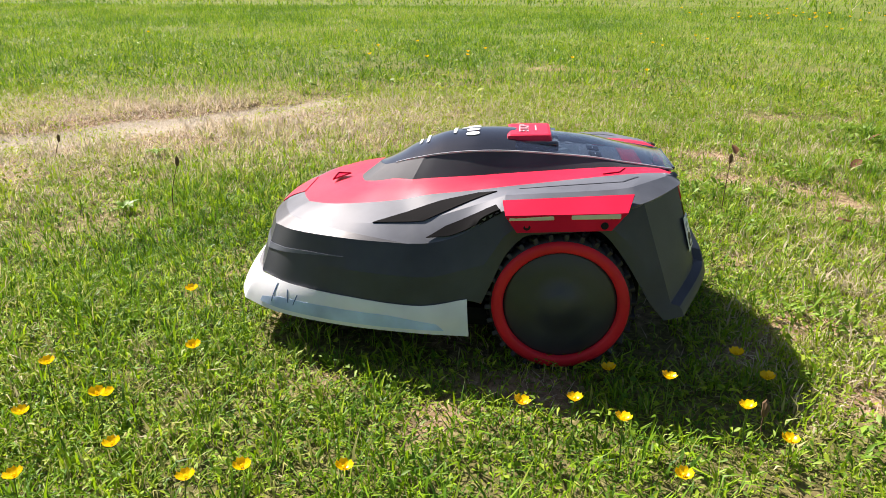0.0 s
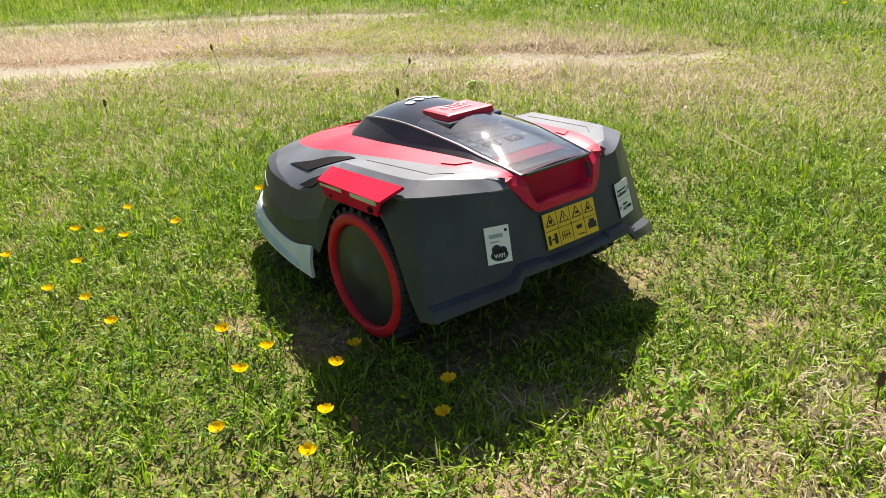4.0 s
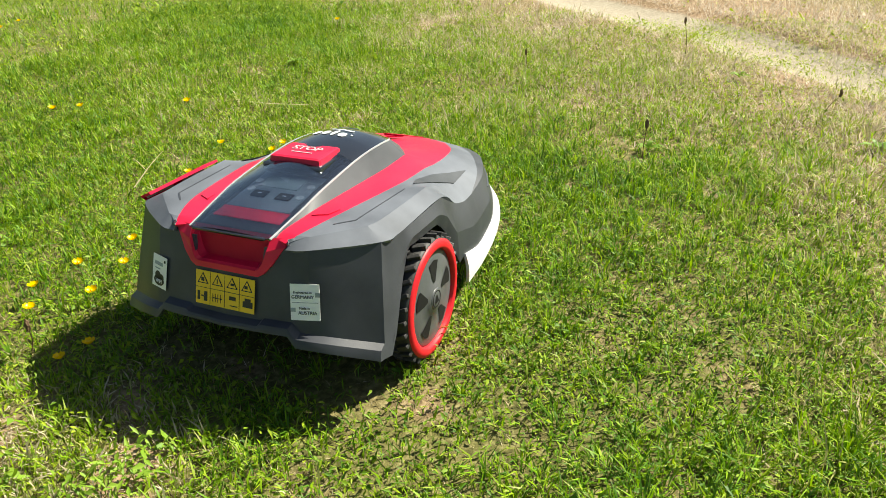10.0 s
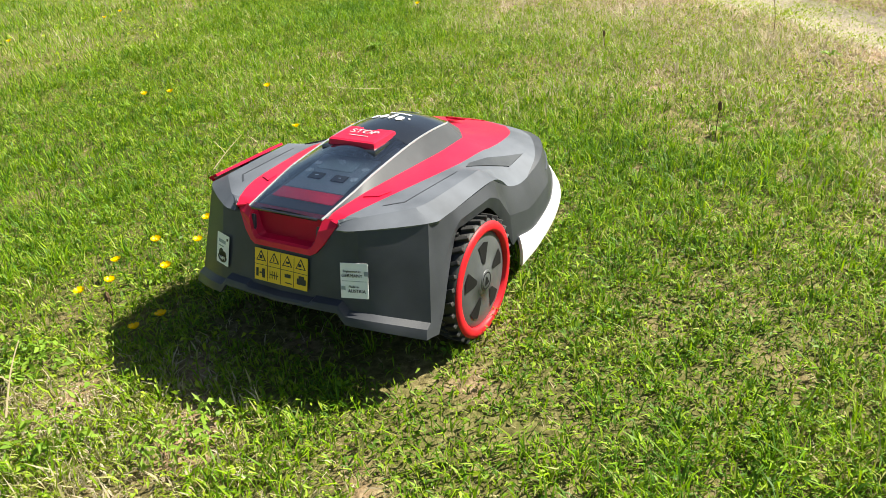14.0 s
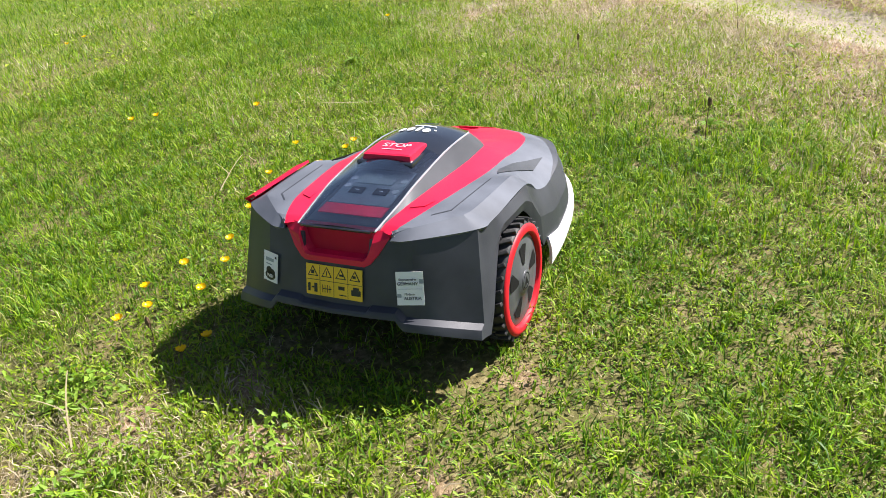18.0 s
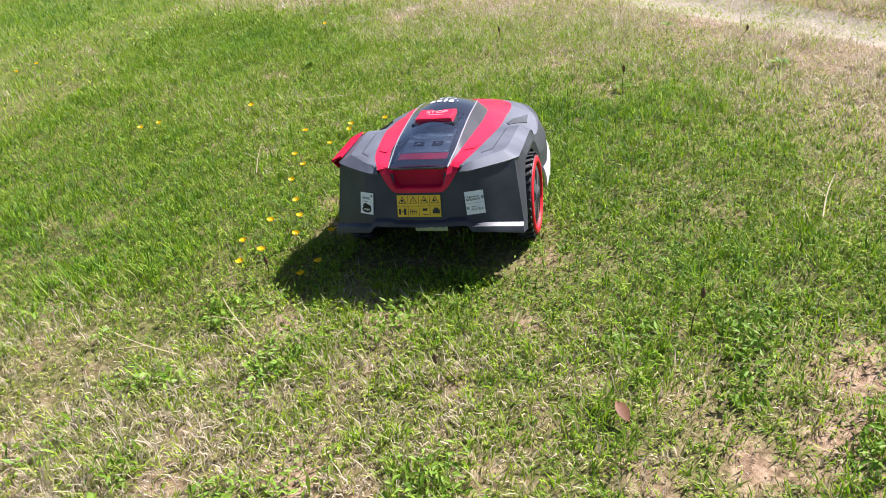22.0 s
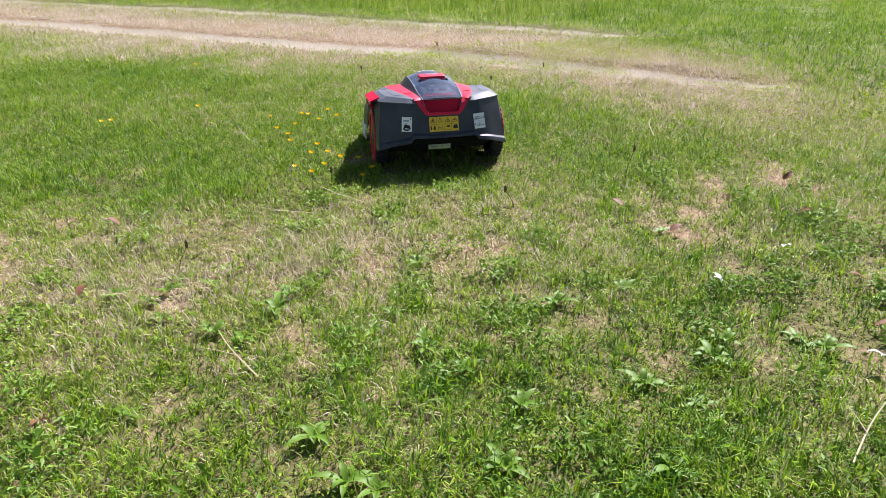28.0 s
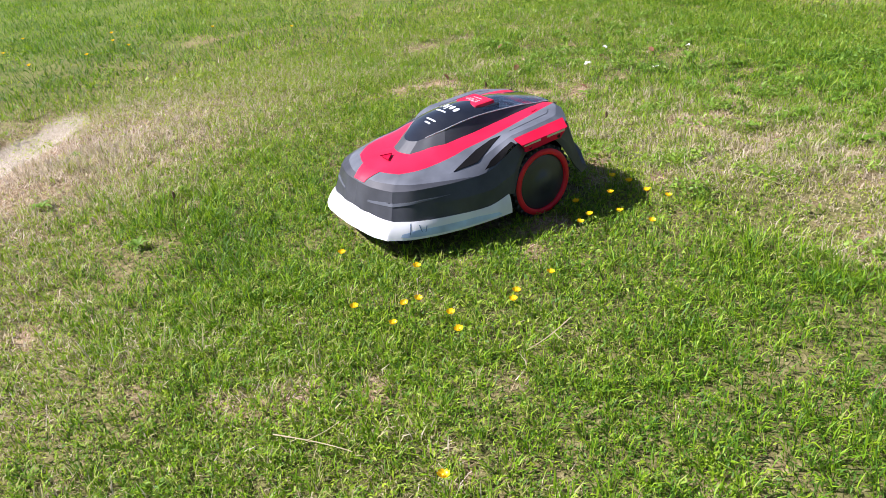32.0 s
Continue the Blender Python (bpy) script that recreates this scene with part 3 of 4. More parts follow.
def wheel(parent, sgn):
    m = Matrix.Translation((.0045 if sgn > 0 else .001, 0.189 if sgn > 0 else -0.197, 0.0920)) @ Matrix.Rotation(-sgn * math.pi / 2, 4, 'X')
    hub = bpy.data.objects.new("wheel", None)
    scene.collection.objects.link(hub)
    hub.parent = parent
    bm = bmesh.new()
    lathe(bm, [(.070, -.022), (.084, -.022), (.0895, -.016), (.0895, .013), (.086, .0175), (.074, .0175)], 64, m)
    part("tyre", bm, M_RUBBER, hub, "black rubber tyre with angled lugs", smooth=True)
    bm = bmesh.new()
    box(bm, (0, 0, 0), (.0085, .0060, .019), 0.0014)
    lug = None
    for i in range(30):
        a = 2 * math.pi * i / 30
        for s in (-1, 1):
            if lug is None:
                ob = lug = part("lug", bm, M_RUBBER, hub)
            else:
                ob = new("lug", lug.data)
                ob.parent = hub
            rot = Matrix.Rotation(a + (0.10 if s > 0 else 0), 4, 'Z')
            ob.matrix_local = m @ rot @ Matrix.Translation((.0905, 0, s * .0085 - .001)) @ Matrix.Rotation(s * 0.42, 4, 'X')
    bm = bmesh.new()
    lathe(bm, [(.0712, .010), (.0720, .0195), (.0750, .0210), (.0815, .0205), (.0862, .0180), (.0862, .008)], 72, m)
    part("rim", bm, M_REDD, hub, "red plastic rim ring", smooth=True)
    bm = bmesh.new()
    lathe(bm, [(.0005, .0205), (.020, .0205), (.022, .0185), (.044, .0175), (.068, .0150), (.0718, .013), (.0718, .004)], 72, m)
    # the left disc takes a darker plastic, painting the shade on that side
    part("wheel_disc", bm, M_HUB if sgn < 0 else M_PANEL, hub, "grey wheel disc" if sgn < 0 else "plain wheel disc, darkened to paint its shade", smooth=True)
    if sgn > 0:
        return hub
    for i in range(5):
        a = 2 * math.pi * i / 5 + 0.25
        bm = bmesh.new()
        ring = [(.026, -.10), (.056, -.30), (.059, -.05), (.057, .22), (.034, .20), (.026, .10)]
        vs = [bm.verts.new(m @ Vector((r * math.cos(a + d), r * math.sin(a + d), .0196 - .06 * max(0, r - .02)))) for r, d in ring]
        f = bm.faces.new(vs)
        bmesh.ops.inset_region(bm, faces=[f], thickness=0.003, depth=-0.004 if f.normal.dot(m.to_3x3() @ Vector((0, 0, 1))) > 0 else 0.004)
        part("disc_pocket", bm, M_UNDER, hub, "dark recess between the spokes")
    bm = bmesh.new()
    lathe(bm, [(.0005, .0218), (.0145, .0218), (.016, .0205), (.016, .0190)], 40, m)
    cap = part("hub_cap", bm, M_HUB, hub, "round grey hub cap", smooth=True)
    bm = bmesh.new()
    lathe(bm, [(.0115, .0221), (.0128, .0224), (.0128, .0215)], 40, m)
    part("cap_ring", bm, M_UNDER, cap)
    bm = bmesh.new()
    vs = [bm.verts.new(m @ Vector((.0085 * math.cos(a), .0085 * math.sin(a), .0226))) for a in (1.57, 3.9, 5.5)]
    bm.faces.new(vs)
    part("cap_mark", bm, M_UNDER, cap, "small triangular mark")
    return hub


def text_mesh(name, body, size, m, material, parent, depth=0.0004, label=""):
    cu = bpy.data.curves.new(name, 'FONT')
    cu.body, cu.size, cu.extrude = body, size, depth
    cu.align_x, cu.align_y = 'CENTER', 'CENTER'
    tmp = bpy.data.objects.new("tmp", cu)
    scene.collection.objects.link(tmp)
    me = bpy.data.meshes.new_from_object(tmp.evaluated_get(bpy.context.evaluated_depsgraph_get()))
    bpy.data.objects.remove(tmp)
    me.transform(m)
    me.materials.clear()
    me.materials.append(material)
    ob = new(name, me)
    ob.parent = parent
    if label:
        ob["label"] = label
    return ob


def flat(name, pts, m, material, parent, depth=0.0005, label=""):
    """A thin printed or stuck shape: an outline in the plane of m."""
    bm = bmesh.new()
    top = [bm.verts.new(m @ Vector((x, y, depth))) for x, y in pts]
    low = [bm.verts.new(m @ Vector((x, y, 0))) for x, y in pts]
    bm.faces.new(top)
    k = len(pts)
    for i in range(k):
        bm.faces.new((low[i], low[(i + 1) % k], top[(i + 1) % k], top[i]))
    bmesh.ops.recalc_face_normals(bm, faces=bm.faces[:])
    return part(name, bm, material, parent, label)


def rect(cx, cy, w, h):
    return [(cx - w / 2, cy - h / 2), (cx + w / 2, cy - h / 2), (cx + w / 2, cy + h / 2), (cx - w / 2, cy + h / 2)]


def disc(cx, cy, r, n=16, sy=1.0):
    return [(cx + r * math.cos(2 * math.pi * i / n), cy + sy * r * math.sin(2 * math.pi * i / n)) for i in range(n)]


def plane_at(p, right, up):
    r, u = Vector(right).normalized(), Vector(up).normalized()
    n = r.cross(u).normalized()
    u = n.cross(r)
    return Matrix(((r.x, u.x, n.x, p[0]), (r.y, u.y, n.y, p[1]), (r.z, u.z, n.z, p[2]), (0, 0, 0, 1)))


def build_mower():
    root = new("robotic_mower")
    tagged(root, "charcoal, grey and red robotic lawn mower standing on the lawn", "robotic mower")
    sides = [side_skin(root, 1), side_skin(root, -1)]
    skirt = strip("front_skirt", C_FOOT, C_SKIRT, M_WHITE, root, 5, 0.003, "white bumper skirt round the nose, slightly scuffed", 0.005)
    band = strip("nose_band", C_BELT[:6], C_BAND[:6], M_DARK, root, 2, 0.0, "charcoal band round the nose", n=51)
    bevel = strip("shoulder_bevel", C_BAND[:-1] + [(-.151, .086, .2262)], C_CROWN, M_GREY, root, 2, 0.0, "satin grey shoulder")
    deck = strip("top_deck", C_CROWN, C_STRIPE, M_GREY, root, 5, 0.001, "satin grey deck")
    stripe = strip("hood_stripe", C_STRIPE, C_CAB, M_RED, root, 6, 0.0015, "glossy red hood and side stripe")
    cab = strip("cabin_side", C_CAB, C_RIM, M_CABIN, root, 2, 0.0, "dark grey flank below the cover")
    skin = Skin(sides + [band, bevel, deck, stripe])

    # smoked cover: opaque gloss ahead of the button, clear over the panel
    rim = spline(C_RIM, 121)

    def dome(x0, x1, lift, n=44, rows=12, inset=0.0):
        xs = np.linspace(x0, x1, n)
        order = np.argsort(rim[:, 0])
        ry = np.interp(xs, rim[order, 0], rim[order, 1]) - inset
        rz = np.interp(xs, rim[order, 0], rim[order, 2])
        crown = np.interp(xs, [-.146, -.10, -.03, .06, .12, .165, .215, .262], [.003, .008, .014, .017, .018, .016, .009, 0])
        vs, fs = [], []
        for i in range(n):
            for r in range(rows + 1):
                q = 2 * r / rows - 1
                vs.append((xs[i], q * max(ry[i], 0.0005), rz[i] + crown[i] * (1 - q * q) + lift))
        for i in range(n - 1):
            for r in range(rows):
                a, c = i * (rows + 1) + r, (i + 1) * (rows + 1) + r
                fs.append((a, a + 1, c + 1, c))
        return vs, [f[::-1] for f in fs]
    vs, fs = dome(.066, .2615, 0)
    front_cover = solid(crisp(obj("front_cover", vs, fs, M_BLACK, root, "glossy black cover with white print", smooth=True), 30), 0.003)
    vs, fs = dome(-.1465, .066, 0)
    lid = solid(crisp(obj("clear_lid", vs, fs, M_GLASS, root, "smoked clear lid over the control panel", smooth=True), 30), 0.002)
    # edge strip along the lid, pale to paint in its highlight
    for sgn in (1, -1):
        bm = bmesh.new()
        pts = rim[(rim[:, 0] < .235)]
        prev = None
        for p in pts:
            q = [bm.verts.new((p[0], sgn * (p[1] + dy), p[2] + dz)) for dy, dz in ((-.0006, .0012), (.0010, .0010), (.0012, -.001), (-.0006, -.001))]
            if prev:
                for i in range(4):
                    bm.faces.new((prev[i], prev[(i + 1) % 4], q[(i + 1) % 4], q[i]))
            prev = q
        bmesh.ops.recalc_face_normals(bm, faces=bm.faces[:])
        part("lid_edge", bm, M_EDGE_GLINT, lid, "edge of the lid, its highlight painted pale")
    # lip at the rear of the lid
    bm = bmesh.new()
    box(bm, (-.1480, 0, .2345), (.004, .112, .0035), 0.0010, Matrix.Rotation(-0.2, 4, 'Y'))
    part("lid_lip", bm, M_BLACK, lid, "dark rear lip of the lid")

    # control panel in its well
    pan = plane_at((-.030, 0, .2415), (0, -1, 0), (.995, 0, .09))
    bm = bmesh.new()
    box(bm, (-.030, 0, .2365), (.195, .122, .006), 0.002, Matrix.Rotation(-0.09, 4, 'Y'))
    panel = part("control_panel", bm, M_PANEL, root, "dark control panel under the lid")
    flat("panel_face", rect(0, -.002, .100, .098), pan, M_KEY, panel, 0.001, "slate panel face")
    flat("display", rect(-.004, .020, .062, .030), plane_at((-.030, 0, .2427), (0, -1, 0), (.995, 0, .09)), M_LCD, panel, 0.0008, "grey liquid crystal display")
    for cx in (-.020, .020):
        key = flat("key", rect(cx, -.016, .022, .016), plane_at((-.030, 0, .2427), (0, -1, 0), (.995, 0, .09)), M_INK, panel, 0.0018, "black membrane key")
        flat("key_mark", rect(cx, -.016, .006, .0012), plane_at((-.030, 0, .2447), (0, -1, 0), (.995, 0, .09)), M_PRINT, key, 0.0003)
    for cx, cy in ((-.042, .018), (.042, .018), (-.042, -.004), (.042, -.012)):
        flat("small_key", disc(cx, cy, .006), plane_at((-.030, 0, .2427), (0, -1, 0), (.995, 0, .09)), M_INKG, panel, 0.001)
    flat("panel_band", rect(0, -.066, .104, .026), pan, M_RED, panel, 0.001, "red sill seen through the lid")

    # stop button
    tilt = Matrix.Rotation(0.03, 4, 'Y')
    bm = bmesh.new()
    box(bm, (.050, 0, .257), (.086, .098, .016), 0.004, tilt)
    well = part("button_well", bm, M_BLACK, root, "black well round the button")
    bm = bmesh.new()
    box(bm, (.047, 0, .2620), (.072, .090, .023), 0.006, tilt)
    for v in bm.verts:
        if v.co.z > .2630:
            v.co.x = .050 + (v.co.x - .050) * 0.86
            v.co.y *= 0.93
    stop = part("stop_button", bm, M_RED, root, "red stop button with raised white lettering", smooth=False)
    text_mesh("lettering", "STOP", 0.020, plane_at((.054, 0, .2738), (0, -1, 0), (1, 0, -.03)), M_STOP, stop, 0.0008)
    flat("lettering_bar", rect(0, -.016, .034, .002), plane_at((.054, 0, .2738), (0, -1, 0), (1, 0, -.03)), M_STOP, stop, 0.0006)

    # white mark on the front cover, as plain shapes, and two printed lines
    def cover_z(x, y):
        order = np.argsort(rim[:, 0])
        ry, rz = np.interp(x, rim[order, 0], rim[order, 1]), np.interp(x, rim[order, 0], rim[order, 2])
        cr = np.interp(x, [-.146, -.10, -.03, .06, .12, .165, .215, .262], [.003, .008, .014, .017, .018, .016, .009, 0])
        return rz + cr * (1 - (y / ry) ** 2)

    def on_cover(name, cx, cy, w, h, rnd):
        bm = bmesh.new()
        pts = []
        for i in range(20):
            a = 2 * math.pi * i / 20
            ca, sa = math.cos(a), math.sin(a)
            pts.append((cx + w / 2 * math.copysign(abs(ca) ** rnd, ca), cy + h / 2 * math.copysign(abs(sa) ** rnd, sa)))
        bm.faces.new([bm.verts.new((x, y, cover_z(x, y) + .0012)) for x, y in pts])
        ob = part(name, bm, M_PRINT, front_cover, "white printed mark")
        return solid(ob, 0.0005)
    for cy, w in ((.026, .019), (.010, .019), (-.004, .029), (-.018, .019)):
        on_cover("mark", .126 + (w - .019) / 3, cy, w, .0115 if w < .02 else .006, 0.8)
    on_cover("mark_dot", .134, -.030, .004, .004, 1)
    on_cover("mark_line", .152, -.004, .005, .040, 0.3)
    on_cover("print_line", .190, .006, .004, .038, 0.3)
    on_cover("print_line", .201, .006, .004, .022, 0.3)

    # red hand recess at the tail, a pocket in the wall below the lid
    def tail_x(y, z):
        flat_x = -.1545 - (.222 - z) * .315 if z < .222 else -.1545 + (z - .222) * 1.0
        return flat_x + .010 * (y / .1) ** 2
    rim_o = [(.089, .2350), (.083, .2270), (.067, .2050), (.056, .1925), (.048, .1885)]
    rim_i = [(.061, .2345), (.059, .2210), (.054, .2060), (.049, .1985), (.044, .1960)]
    rim_o = rim_o + [(-y, z) for y, z in rim_o[::-1]]
    rim_i = rim_i + [(-y, z) for y, z in rim_i[::-1]]
    bm = bmesh.new()
    loops = [[bm.verts.new((tail_x(y, z) + .003, y * 1.01, z - .001)) for y, z in rim_o], [bm.verts.new((tail_x(y, z) - .0025, y, z)) for y, z in rim_o], [bm.verts.new((tail_x(y, z) - .0030, y, z)) for y, z in rim_i], [bm.verts.new((tail_x(y, z) + .004, y * .985, z + .0005)) for y, z in rim_i]]
    for p, q in zip(loops, loops[1:]):
        for k in range(9):
            bm.faces.new((p[k], p[k + 1], q[k + 1], q[k]))
    bmesh.ops.recalc_face_normals(bm, faces=bm.faces[:])
    part("tail_surround", bm, M_RED, root, "glossy red surround of the hand recess")
    bm = bmesh.new()
    mouth = [bm.verts.new((tail_x(y, z) + .003, y * .99, z)) for y, z in rim_i]
    deep = [bm.verts.new((-.138 - (.230 - z) * .22, y * .90, z + .001)) for y, z in rim_i]
    for k in range(9):
        bm.faces.new((mouth[k], mouth[k + 1], deep[k + 1], deep[k]))
    bm.faces.new(deep)
    bmesh.ops.recalc_face_normals(bm, faces=bm.faces[:])
    # the pocket's shade is partly put into its darker red
    part("tail_recess", bm, M_RED_SHADED, root, "red hand recess at the tail, darkened to paint its shade")

    # light plates over the wheels
    for sgn in (1,):
        bm = bmesh.new()
        top = [(.080, .192, .2225), (-.078, .188, .2335)]
        mid = [(.076, .2175, .2120), (-.068, .2165, .2195)]
        low = [(.062, .2140, .192), (-.051, .2100, .197)]
        inn = [(.061, .196, .189), (-.047, .195, .196)]
        rows_ = [[Vector((a[0] + (c[0] - a[0]) * k / 12, sgn * (a[1] + (c[1] - a[1]) * k / 12), a[2] + (c[2] - a[2]) * k / 12)) for k in range(13)] for a, c in (top, mid, low, inn)]
        vv = [[bm.verts.new(p) for p in r] for r in rows_]
        for a, c in zip(vv, vv[1:]):
            for k in range(12):
                bm.faces.new((a[k], a[k + 1], c[k + 1], c[k]))
        bmesh.ops.recalc_face_normals(bm, faces=bm.faces[:])
        plate = solid(part("fender_plate", bm, M_REDP, root, "red plate over the rear wheel with two pale light strips"), 0.004, 0)
        for x0, x1 in ((.070, .020), (-.004, -.058)):
            bm = bmesh.new()
            box(bm, ((x0 + x1) / 2, sgn * .2160, .2090 - .052 * ((x0 + x1) / 2 - .079)), (abs(x1 - x0) + .004, .005, .0068), 0.0014, Matrix.Rotation(0.050, 4, 'Y'))
            part("light_strip", bm, M_CREAM, plate, "cream translucent light strip")
        for x in (.050, -.042):
            bm = bmesh.new()
            lathe(bm, [(.0045, -.002), (.0045, .0022), (.003, .0026), (.0001, .0014)], 14, Matrix.Translation((x, sgn * .2140, .2010 - .045 * x)) @ Matrix.Rotation(-sgn * math.pi / 2, 4, 'X'))
            part("bolt", bm, M_UNDER, plate)

    # air scoops ahead of the wheels: patches on the shoulder, inner shade painted dark
    for sgn in (1, -1):
        w = (0, -sgn * .6, -.8)
        skin.patch("air_scoop", [(.246, sgn * .172, .185), (.205, sgn * .160, .197), (.160, sgn * .149, .209), (.112, sgn * .143, .219), (.088, sgn * .150, .223), (.120, sgn * .160, .214), (.150, sgn * .170, .203), (.180, sgn * .179, .192)], w, 0.0016, M_SCOOP_SHADE if sgn > 0 else M_CABIN, root, "air scoop in the shoulder, its shade painted dark")
        if sgn > 0:
            skin.patch("air_scoop", [(.174, sgn * .195, .172), (.150, sgn * .187, .186), (.120, sgn * .184, .199), (.088, sgn * .186, .213), (.082, sgn * .196, .205), (.112, sgn * .198, .191), (.145, sgn * .199, .178)], w, 0.0032, M_SCOOP_SHADE, root, "air scoop above the wheel arch, its shade painted dark")
        # moulded seams in the deck
        skin.patch("deck_seam", [(.060, sgn * .1515, .24), (-.070, sgn * .1425, .24), (-.070, sgn * .1408, .24), (.060, sgn * .1498, .24)], (0, 0, -1), 0.0006, M_DARK, root, "thin moulded seam in the deck", 0.012, 0.0004)
        skin.patch("deck_seam", [(-.070, sgn * .1425, .24), (-.092, sgn * .122, .24), (-.090, sgn * .121, .24), (-.068, sgn * .1410, .24)], (0, 0, -1), 0.0006, M_DARK, root, "thin moulded seam in the deck", 0.012, 0.0004)
        # notch lines in the stripe near the tail
        skin.patch("stripe_notch", [(-.048, sgn * .108, .24), (-.062, sgn * .084, .24), (-.080, sgn * .083, .24), (-.070, sgn * .102, .24)], (0, 0, -1), 0.0016, M_RED, root, "raised red facet")

    skin.patch("hood_tongue", [(.374, .040, .188), (.398, .026, .168), (.404, .024, .160), (.404, -.024, .160), (.398, -.026, .168), (.374, -.040, .188)], (-.8, 0, -.6), 0.0014, M_RED, root, "red tongue running down over the nose")
    # lighter grey slivers paint the highlight along the crease of the nose
    for sgn in (1, -1):
        skin.patch("crease_highlight", [(.432, sgn * .068, .127), (.405, sgn * .115, .129), (.386, sgn * .137, .131), (.330, sgn * .172, .139), (.272, sgn * .190, .145), (.330, sgn * .172, .143), (.386, sgn * .135, .138), (.405, sgn * .114, .137), (.430, sgn * .070, .131)], (-.6, -sgn * .8, 0), 0.0016, M_GREY, root, "grey sliver painting the highlight of the nose crease")
    skirt_skin = Skin([skirt])
    for x, z0, z1, d in ((.374, .070, .094, .004), (.356, .074, .090, -.006), (.340, .072, .086, .005)):
        y = .165 + (.374 - x) * .45
        skirt_skin.patch("scuff_mark", [(x, y, z1), (x - .0018, y, z1), (x - .0018 + d, y, z0), (x + d, y, z0)], (-.5, -.86, 0), 0.0008, M_SCUFF, skirt, "dark blue scuff on the skirt", 0.004, 0.0004)
    lower = [(.405, .170, .066), (.374, .190, .064), (.300, .210, .061), (.220, .222, .059), (.150, .226, .059)]
    upper = [(.160, .226, .068), (.220, .221, .076), (.300, .209, .079), (.374, .187, .079), (.400, .166, .073)]
    skirt_skin.patch("skirt_streak", lower + upper, (-.35, -.94, 0), 0.0007, M_STREAK, skirt, "pale blue streak along the skirt", 0.012, 0.0003)
    # triangular emblem on the hood
    ring = flat("emblem", [(-.032, -.014), (.032, -.014), (.026, .004), (.008, .024), (-.008, .024), (-.026, .004)], plane_at((.322, 0, .1925), (0, -1, 0), (-.978, 0, .205)), M_RED, root, 0.007, "raised red triangular emblem")
    # the core's darker red paints the shade of a recess
    flat("emblem_core", [(-.020, -.008), (.020, -.008), (0, .016)], plane_at((.3235, 0, .1991), (0, -1, 0), (-.978, 0, .205)), M_RED_SHADED, ring, 0.002)

    # stickers on the tail
    def tail(y, z):
        def on(yy, zz):
            return skin.drop((-.17, yy, zz), (1, 0, 0), 0.0008)
        y += .0011
        p, r, u = on(y, z), on(y - .012, z) - on(y + .012, z), on(y, z + .012) - on(y, z - .012)
        return plane_at(p, r, u)
    warn = flat("warning_sticker", rect(0, 0, .092, .045), tail(0, .1625), M_YEL, root, 0.0006, "yellow warning sticker with eight black pictograms")
    up = tail(0, .1625) @ Matrix.Translation((0, 0, .0008))
    for i in range(4):
        cx = -.0345 + i * .023
        a = [(cx + .0100 * math.cos(math.pi / 2 + k * 2.0944), .0105 + .0100 * math.sin(math.pi / 2 + k * 2.0944)) for k in range(3)]
        inn = [(cx + .0074 * math.cos(math.pi / 2 + k * 2.0944), .0105 + .0074 * math.sin(math.pi / 2 + k * 2.0944)) for k in range(3)]
        tri = flat("pictogram", a, up, M_INK, warn, 0.0003)
        flat("pictogram_ground", inn, up @ Matrix.Translation((0, 0, .0003)), M_YEL, tri, 0.0002)
        flat("pictogram_mark", rect(cx + (0, 0, .001, -.001)[i], .0112, (.005, .0014, .006, .005)[i], (.005, .0065, .003, .004)[i]), up @ Matrix.Translation((0, 0, .0005)), M_INK, tri, 0.0002)
    for cx, w, h in ((-.041, .004, .012), (-.030, .005, .013), (-.035, .004, .002), (-.0115, .015, .0012), (.0125, .010, .005), (.0145, .012, .0012), (.036, .015, .008), (.036, .009, .004)):
        flat("pictogram", rect(cx, -.0115 + (.004 if w == .010 else -.006 if w == .012 else .006 if w == .009 else 0), w, h), up, M_INK, warn, 0.0003)
    for cx in (-.0185, -.0145, -.0105, -.0065):
        flat("pictogram_line", rect(cx, -.0115, .0008, .011), up, M_INK, warn, 0.0003)
    for cx in (-.023, 0, .023):
        flat("sticker_rule", rect(cx, 0, .0007, .043), up, M_INK, warn, 0.0002)
    flat("sticker_rule", rect(0, 0, .090, .0007), up, M_INK, warn, 0.0002)

    org = flat("origin_sticker", rect(0, 0, .038, .047), tail(-.1145, .1635), M_STICK, root, 0.0006, "white sticker naming two countries")
    up = tail(-.1145, .1635) @ Matrix.Translation((0, 0, .0008))
    text_mesh("lettering", "GERMANY", 0.0062, up @ Matrix.Translation((-.003, .0065, 0)), M_INK, org)
    text_mesh("lettering", "Engineered in", 0.0044, up @ Matrix.Translation((-.003, .0125, 0)), M_INK, org)
    text_mesh("lettering", "AUSTRIA", 0.0062, up @ Matrix.Translation((.003, -.0140, 0)), M_INK, org)
    text_mesh("lettering", "Made in", 0.0044, up @ Matrix.Translation((-.001, -.0080, 0)), M_INK, org)
    flat("sticker_rule", rect(0, -.0005, .034, .0006), up, M_INKG, org, 0.0002)
    flat("print_mark", rect(.0165, .010, .006, .006), up, M_INKG, org, 0.0002)
    flat("print_mark", rect(-.0155, -.010, .006, .005), up, M_INKG, org, 0.0002)

    wif = flat("wifi_sticker", rect(0, 0, .032, .045), tail(.1145, .1650), M_STICK, root, 0.0006, "white wireless network sticker with a black cloud")
    up = tail(.1145, .1650) @ Matrix.Translation((0, 0, .0008))
